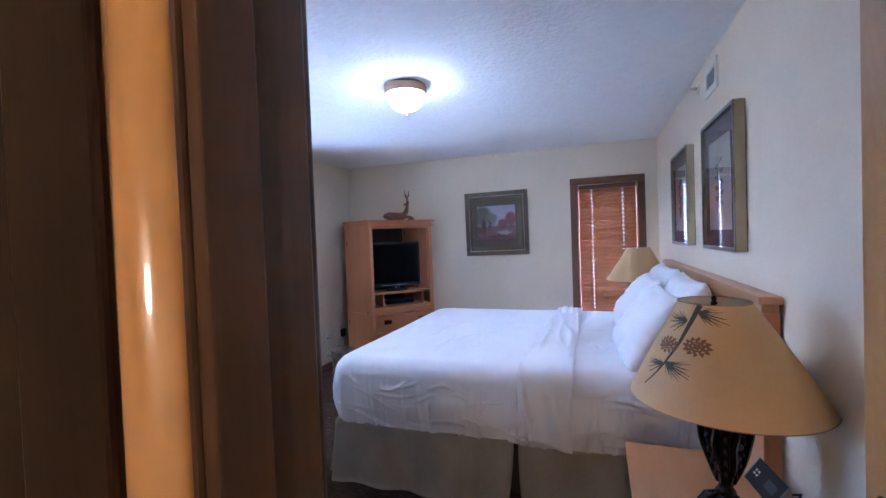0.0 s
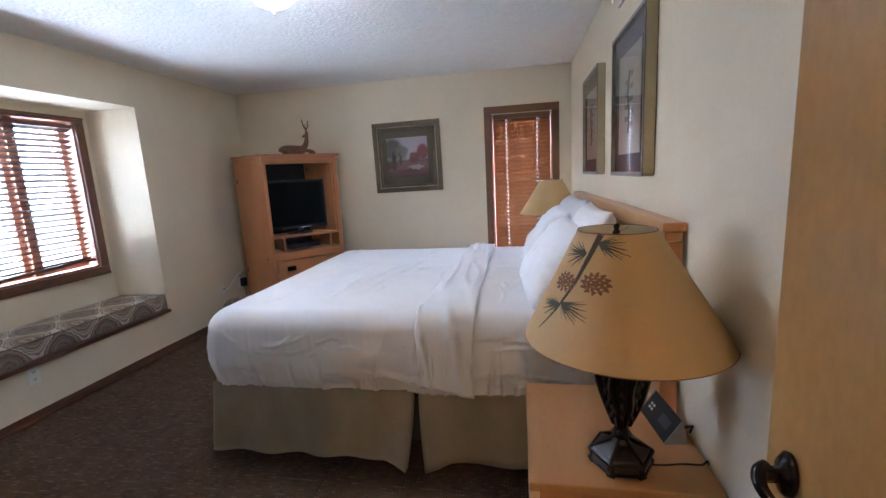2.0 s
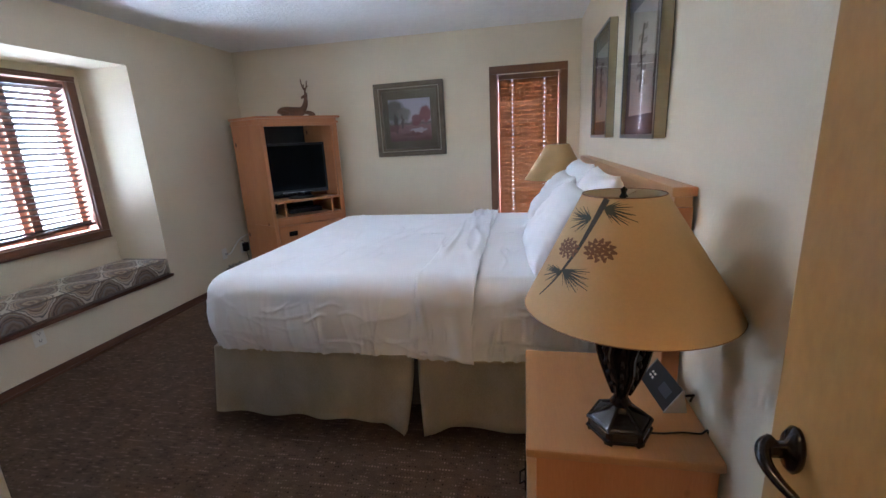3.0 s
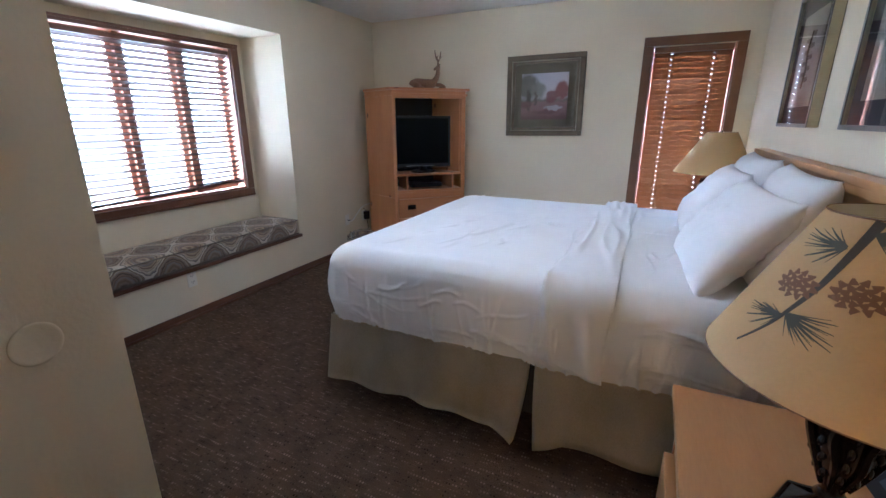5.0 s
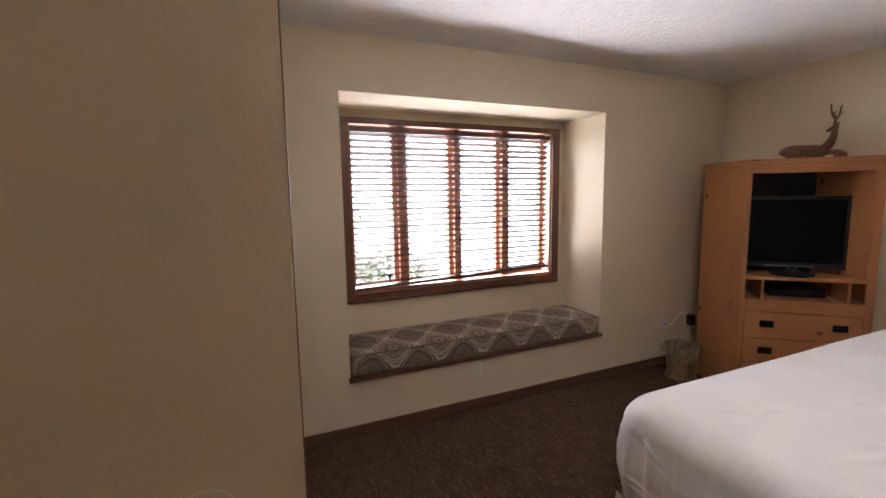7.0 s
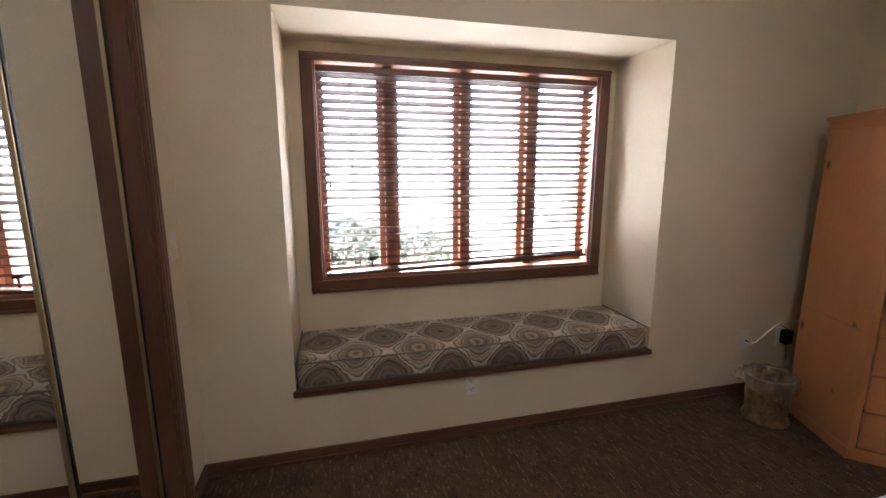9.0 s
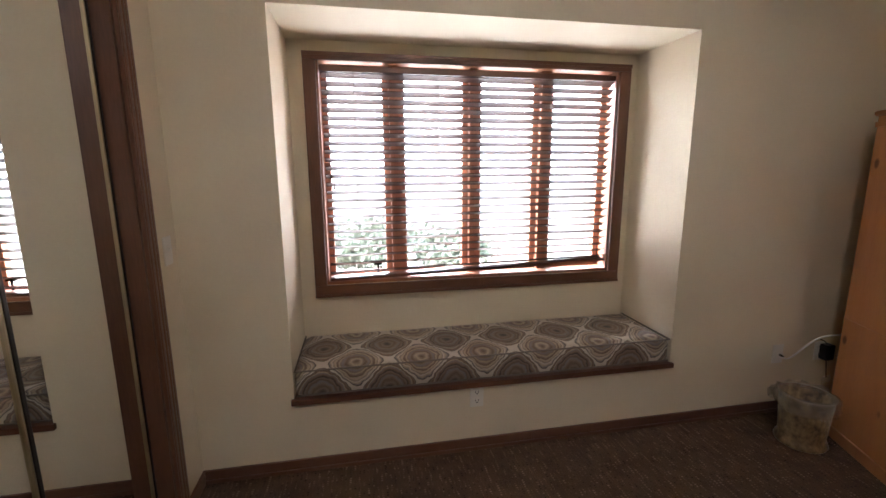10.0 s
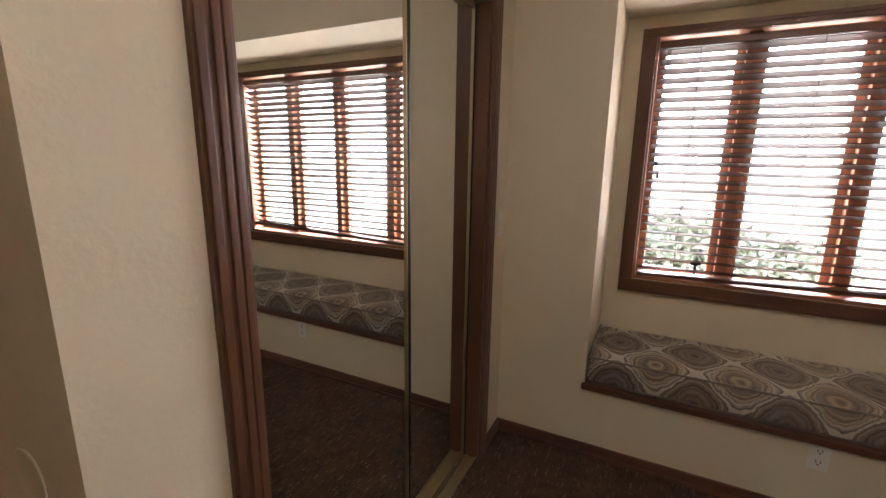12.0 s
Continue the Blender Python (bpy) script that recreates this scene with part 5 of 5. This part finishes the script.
# ---- waste bin ----
# tan weave; its strong dark mottle also paints in reflections on the bin
WICKER = material("tan_woven_bin", (0.030, 0.018, 0.009), (0.26, 0.175, 0.085), 0.35, 26.0, (1, 1, 0.7), 0.6, 60.0, dist=0.004, soft=0.3)
LINER = bpy.data.materials.new("clear_plastic_liner")
LINER.use_nodes = True
lb = LINER.node_tree.nodes["Principled BSDF"]
lb.inputs["Base Color"].default_value, lb.inputs["Roughness"].default_value, lb.inputs["Alpha"].default_value = (0.62, 0.58, 0.50, 1), 0.10, 0.26
bin_ob = thing("waste_bin", "tan round waste bin with a crumpled clear liner", "bin", pose(-2.705, 4.685, 0))
part("body", turned([(0.0, 0.0), (0.112, 0.0), (0.118, 0.012), (0.112, 0.03), (0.103, 0.045), (0.118, 0.26), (0.124, 0.275), (0.116, 0.275), (0.096, 0.05), (0.0, 0.03)], 40), WICKER, bin_ob, "", True)
bm = bmesh.new()
rows = []
for k, (r, z) in enumerate(((0.106, 0.262), (0.111, 0.276), (0.116, 0.283), (0.126, 0.288), (0.133, 0.275), (0.138, 0.25), (0.134, 0.222), (0.132, 0.20))):
    row = []
    for i in range(72):
        a = 2 * math.pi * i / 72
        c = noise.noise(Vector((math.cos(a) * 3.5, math.sin(a) * 3.5, k * 0.6)))
        rr = r + 0.018 * c + 0.022 * noise.noise(Vector((math.cos(a) * 11, math.sin(a) * 11, k * 1.5)))
        if k > 4 and math.cos(a - 3.6) > 0.93:
            rr += 0.03 * (math.cos(a - 3.6) - 0.93) / 0.07
        row.append(bm.verts.new((rr * math.cos(a), rr * math.sin(a), z + (0.016 if k > 1 else 0) * c + (0.02 * noise.noise(Vector((math.cos(a) * 2, math.sin(a) * 2, 9))) if k > 5 else 0))))
    rows.append(row)
for a, b in zip(rows, rows[1:]):
    for i in range(72):
        j = (i + 1) % 72
        bm.faces.new((a[i], a[j], b[j], b[i]))
part("liner", bm, LINER, bin_ob, "crumpled clear plastic liner", True)

# ---- deer figure on the armoire ----
FUR = material("brown_carved_deer", (0.10, 0.05, 0.025), (0.22, 0.115, 0.055), 0.6, 14.0, bump=0.4, fine=80.0)


def deer():
    """A resting stag: rounded body, folded legs, raised neck and branching antlers."""
    bm = tube(curve_points([(-0.145, 0.0, 0.030), (-0.135, 0, 0.045), (-0.09, 0, 0.055), (-0.02, 0, 0.048), (0.04, 0, 0.048), (0.085, 0, 0.055), (0.105, 0, 0.055)]), lambda t: 0.014 + 0.034 * math.sin(math.pi * min(max(t, 0.04), 0.97)) ** 0.6, 16)
    merge(bm, tube(curve_points([(0.070, 0, 0.060), (0.100, 0, 0.095), (0.116, 0, 0.140), (0.120, 0, 0.185)]), lambda t: 0.033 - 0.017 * t, 12))
    merge(bm, tube(curve_points([(0.130, 0.004, 0.200), (0.114, -0.008, 0.198), (0.094, -0.024, 0.186), (0.080, -0.034, 0.176)]), lambda t: 0.019 - 0.010 * t, 10))
    for s in (-1, 1):
        merge(bm, tube(curve_points([(0.10, 0.03 * s, 0.04), (0.15, 0.035 * s, 0.035), (0.185, 0.03 * s, 0.012), (0.13, 0.04 * s, 0.010)]), lambda t: 0.017 - 0.007 * t, 8))
        merge(bm, tube(curve_points([(-0.13, 0.035 * s, 0.045), (-0.07, 0.055 * s, 0.03), (-0.12, 0.06 * s, 0.012), (-0.02, 0.062 * s, 0.011)]), lambda t: 0.026 - 0.016 * t, 8))
        merge(bm, tube([(0.124, 0.014 * s, 0.205), (0.135, 0.034 * s, 0.222), (0.138, 0.044 * s, 0.226)], lambda t: 0.009 - 0.006 * t, 6))
        merge(bm, tube(curve_points([(0.118, 0.010 * s, 0.212), (0.120, 0.022 * s, 0.245), (0.118 + 0.02 * s, 0.042 * s, 0.285), (0.118 + 0.030 * s, 0.046 * s, 0.350)]), lambda t: 0.0085 - 0.004 * t, 7))
        merge(bm, tube([(0.120, 0.030 * s, 0.262), (0.100, 0.050 * s, 0.300)], lambda t: 0.0055 - 0.003 * t, 6))
        merge(bm, tube([(0.118 + 0.012 * s, 0.036 * s, 0.275), (0.140 + 0.02 * s, 0.052 * s, 0.305)], lambda t: 0.005 - 0.003 * t, 6))
    return bm


stag = tagged(new("deer_figurine", mesh_of("deer_figurine", deer(), FUR, True)), "carved brown resting deer with antlers on the armoire", "figurine")
stag.matrix_basis = pose(-2.16, 5.13, AH, 0, 0, 28)

# ---- window seat cushion ----
def medallion_cloth(name):
    """Staggered rows of ringed medallions in taupe, grey and cream."""
    m = material(name, (0.2, 0.2, 0.2), (0.3, 0.3, 0.3), 0.85, 8.0, bump=0.15, fine=260.0, sheen=0.1)
    nt = m.node_tree
    n, l = nt.nodes, nt.links
    tc, sep = n.new("ShaderNodeTexCoord"), n.new("ShaderNodeSeparateXYZ")
    wob, add = n.new("ShaderNodeTexNoise"), n.new("ShaderNodeVectorMath")
    wob.inputs["Scale"].default_value = 22.0
    add.operation = "MULTIPLY_ADD"
    l.new(tc.outputs["Object"], wob.inputs["Vector"])
    l.new(wob.outputs["Color"], add.inputs[0])
    add.inputs[1].default_value = (0.034, 0.034, 0.0)
    l.new(tc.outputs["Object"], add.inputs[2])
    l.new(add.outputs[0], sep.inputs[0])

    def math_node(op, a, b=None, c=None):
        node = n.new("ShaderNodeMath")
        node.operation = op
        for k, v in enumerate((a, b, c)):
            if v is None:
                continue
            if isinstance(v, (int, float)):
                node.inputs[k].default_value = v
            else:
                l.new(v, node.inputs[k])
        return node.outputs[0]
    u = math_node("COSINE", math_node("MULTIPLY_ADD", sep.outputs["Y"], 2 * math.pi / 0.325, 0.9))
    along = math_node("SUBTRACT", sep.outputs["X"], sep.outputs["Z"])
    v = math_node("COSINE", math_node("MULTIPLY_ADD", along, 2 * math.pi / 0.36, -1.1))
    f = math_node("MULTIPLY", math_node("ADD", u, v), 0.5)
    h = math_node("ABSOLUTE", f)
    cream, pale, taupe, brown, grey, dark = (0.38, 0.315, 0.22, 1), (0.50, 0.45, 0.36, 1), (0.215, 0.165, 0.12, 1), (0.135, 0.095, 0.066, 1), (0.20, 0.185, 0.17, 1), (0.055, 0.045, 0.04, 1)
    light_rings = ((0.0, pale), (0.045, pale), (0.07, dark), (0.10, grey), (0.15, cream), (0.21, pale), (0.25, taupe), (0.30, cream), (0.36, cream), (0.40, brown), (0.46, taupe), (0.53, cream), (0.58, taupe), (0.66, grey), (0.74, taupe), (0.80, brown), (0.86, taupe), (0.93, cream), (1.0, brown))
    dark_rings = ((0.0, pale), (0.045, pale), (0.07, dark), (0.10, taupe), (0.16, brown), (0.21, cream), (0.26, grey), (0.32, taupe), (0.40, brown), (0.45, dark), (0.50, taupe), (0.60, brown), (0.68, grey), (0.76, taupe), (0.84, brown), (0.92, taupe), (1.0, dark))
    made = []
    for stops in (light_rings, dark_rings):
        ramp = n.new("ShaderNodeValToRGB")
        els = ramp.color_ramp.elements
        els[0].position, els[0].color = stops[0]
        els[1].position, els[1].color = stops[-1]
        for p, c in stops[1:-1]:
            els.new(p).color = c
        l.new(h, ramp.inputs[0])
        made.append(ramp.outputs[0])
    mix = n.new("ShaderNodeMix")
    mix.data_type = "RGBA"
    l.new(math_node("GREATER_THAN", f, 0.0), mix.inputs[0])
    l.new(made[1], mix.inputs[6])
    l.new(made[0], mix.inputs[7])
    l.new(mix.outputs[2], n["Principled BSDF"].inputs["Base Color"])
    return m


CLOTH = medallion_cloth("medallion_print_cloth")
cushion = thing("seat_cushion", "long seat cushion in taupe and cream medallion print", "cushion", pose((AX + W) / 2 + 0.003, (AY0 + AY1) / 2, AZ0 + 0.0205))
CLX, CLY, CLH = W - AX - 0.012, AY1 - AY0 - 0.014, 0.135


def cushion_body():
    bm = bmesh.new()
    bmesh.ops.create_cube(bm, size=1.0, matrix=Matrix.Translation((0, 0, CLH / 2)) @ Matrix.Diagonal((CLX, CLY, CLH, 1)))
    bmesh.ops.subdivide_edges(bm, edges=[e for e in bm.edges if abs((e.verts[0].co - e.verts[1].co).y) > 1], cuts=60, use_grid_fill=True)
    bmesh.ops.subdivide_edges(bm, edges=[e for e in bm.edges if abs((e.verts[0].co - e.verts[1].co).x) > 0.3], cuts=16, use_grid_fill=True)
    for v in bm.verts:
        d = min(CLX / 2 - abs(v.co.x), CLY / 2 - abs(v.co.y))
        if v.co.z > CLH / 2:
            v.co.z += 0.010 * min(1, d / 0.10) + 0.003 * noise.noise(v.co * 7) - 0.004 * (1 if d < 0.005 else 0)
    bmesh.ops.bevel(bm, geom=[e for e in bm.edges if e.calc_face_angle(0) > 1.0], offset=0.026, segments=4, affect="EDGES", profile=0.5)
    return bm


part("cover", cushion_body(), CLOTH, cushion, "", True)
hx, hy = CLX / 2 - 0.003, CLY / 2 - 0.003
PIPE = plain("grey_piping", (0.17, 0.145, 0.12), 0.8)
for z in (CLH - 0.004, 0.008):
    part("piping", tube([(hx, -hy, z), (hx, 0, z), (hx, hy, z)], 0.0045, 8), PIPE, cushion, "grey-brown corded piping")
for s in (-1, 1):
    part("piping", tube([(-hx, s * hy, CLH - 0.004), (hx, s * hy, CLH - 0.004)], 0.0045, 8), PIPE, cushion, "grey-brown corded piping")

# ---- shrubs outside the west window ----
# leaf green, greyed and paled to put the window's glare into the colour
LEAF = material("glare_greyed_leaf", (0.060, 0.078, 0.048), (0.12, 0.14, 0.095), 0.6, 3.0, bump=0.0)
BARK = material("grey_bark", (0.07, 0.055, 0.04), (0.14, 0.11, 0.085), 0.9, 20.0, bump=0.4)


def shrub(x, y, r, top, seed):
    rnd = random.Random(seed)
    ob = thing("shrub", "loose green leafy shrub outside the window", "shrub", pose(x, y, -0.35), "shrubs outside")
    stems = bmesh.new()
    leaves = bmesh.new()
    for k in range(44):
        a, out, h = rnd.uniform(0, 6.28), r * rnd.uniform(0.2, 0.85), top * rnd.uniform(0.55, 1.0)
        tip = Vector((out * math.cos(a), out * math.sin(a), h))
        merge(stems, tube(curve_points([(0.03 * math.cos(a), 0.03 * math.sin(a), 0), tip * 0.5 + Vector((0, 0, 0.08)), tip], 4), lambda t: 0.016 - 0.012 * t, 5))
        for j in range(110):
            c = tip * rnd.uniform(0.35, 1.05) + Vector((rnd.gauss(0, 0.11), rnd.gauss(0, 0.11), rnd.gauss(0, 0.09)))
            s = rnd.uniform(0.05, 0.10)
            m = Matrix.Translation(c) @ Euler((rnd.uniform(-1, 1), rnd.uniform(-1, 1), rnd.uniform(0, 6.28))).to_matrix().to_4x4()
            v = [leaves.verts.new(m @ Vector(p)) for p in ((-s, 0, 0), (-0.2 * s, 0.4 * s, 0.1 * s), (s, 0, 0), (-0.2 * s, -0.4 * s, 0.1 * s))]
            leaves.faces.new(v)
    part("stem", stems, BARK, ob)
    tagged(part("foliage", leaves, LEAF, ob), kind="stuff")
    return ob


shrub(-8.4, 1.6, 0.95, 0.80, 1)
shrub(-8.9, 2.7, 1.05, 0.84, 2)
shrub(-8.5, 3.9, 0.95, 0.66, 3)
shrub(-9.4, 0.2, 0.9, 0.9, 4)

# glowing boards beyond the windows: stand in for bright hazy distance, light the room
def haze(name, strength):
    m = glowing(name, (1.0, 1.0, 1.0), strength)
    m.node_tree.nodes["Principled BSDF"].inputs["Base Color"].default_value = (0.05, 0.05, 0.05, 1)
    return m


structure("backdrop", boxes((-70.2, -70, -80, 80, -1, 60)), haze("glowing_sky_board", 3.5), "glowing board standing in for bright hazy sky and distance", "backdrop")
structure("backdrop_north", boxes((-80, 80, 70, 70.2, -1, 60)), haze("glowing_sky_board_north", 0.5), "glowing board standing in for bright hazy sky and distance", "backdrop")
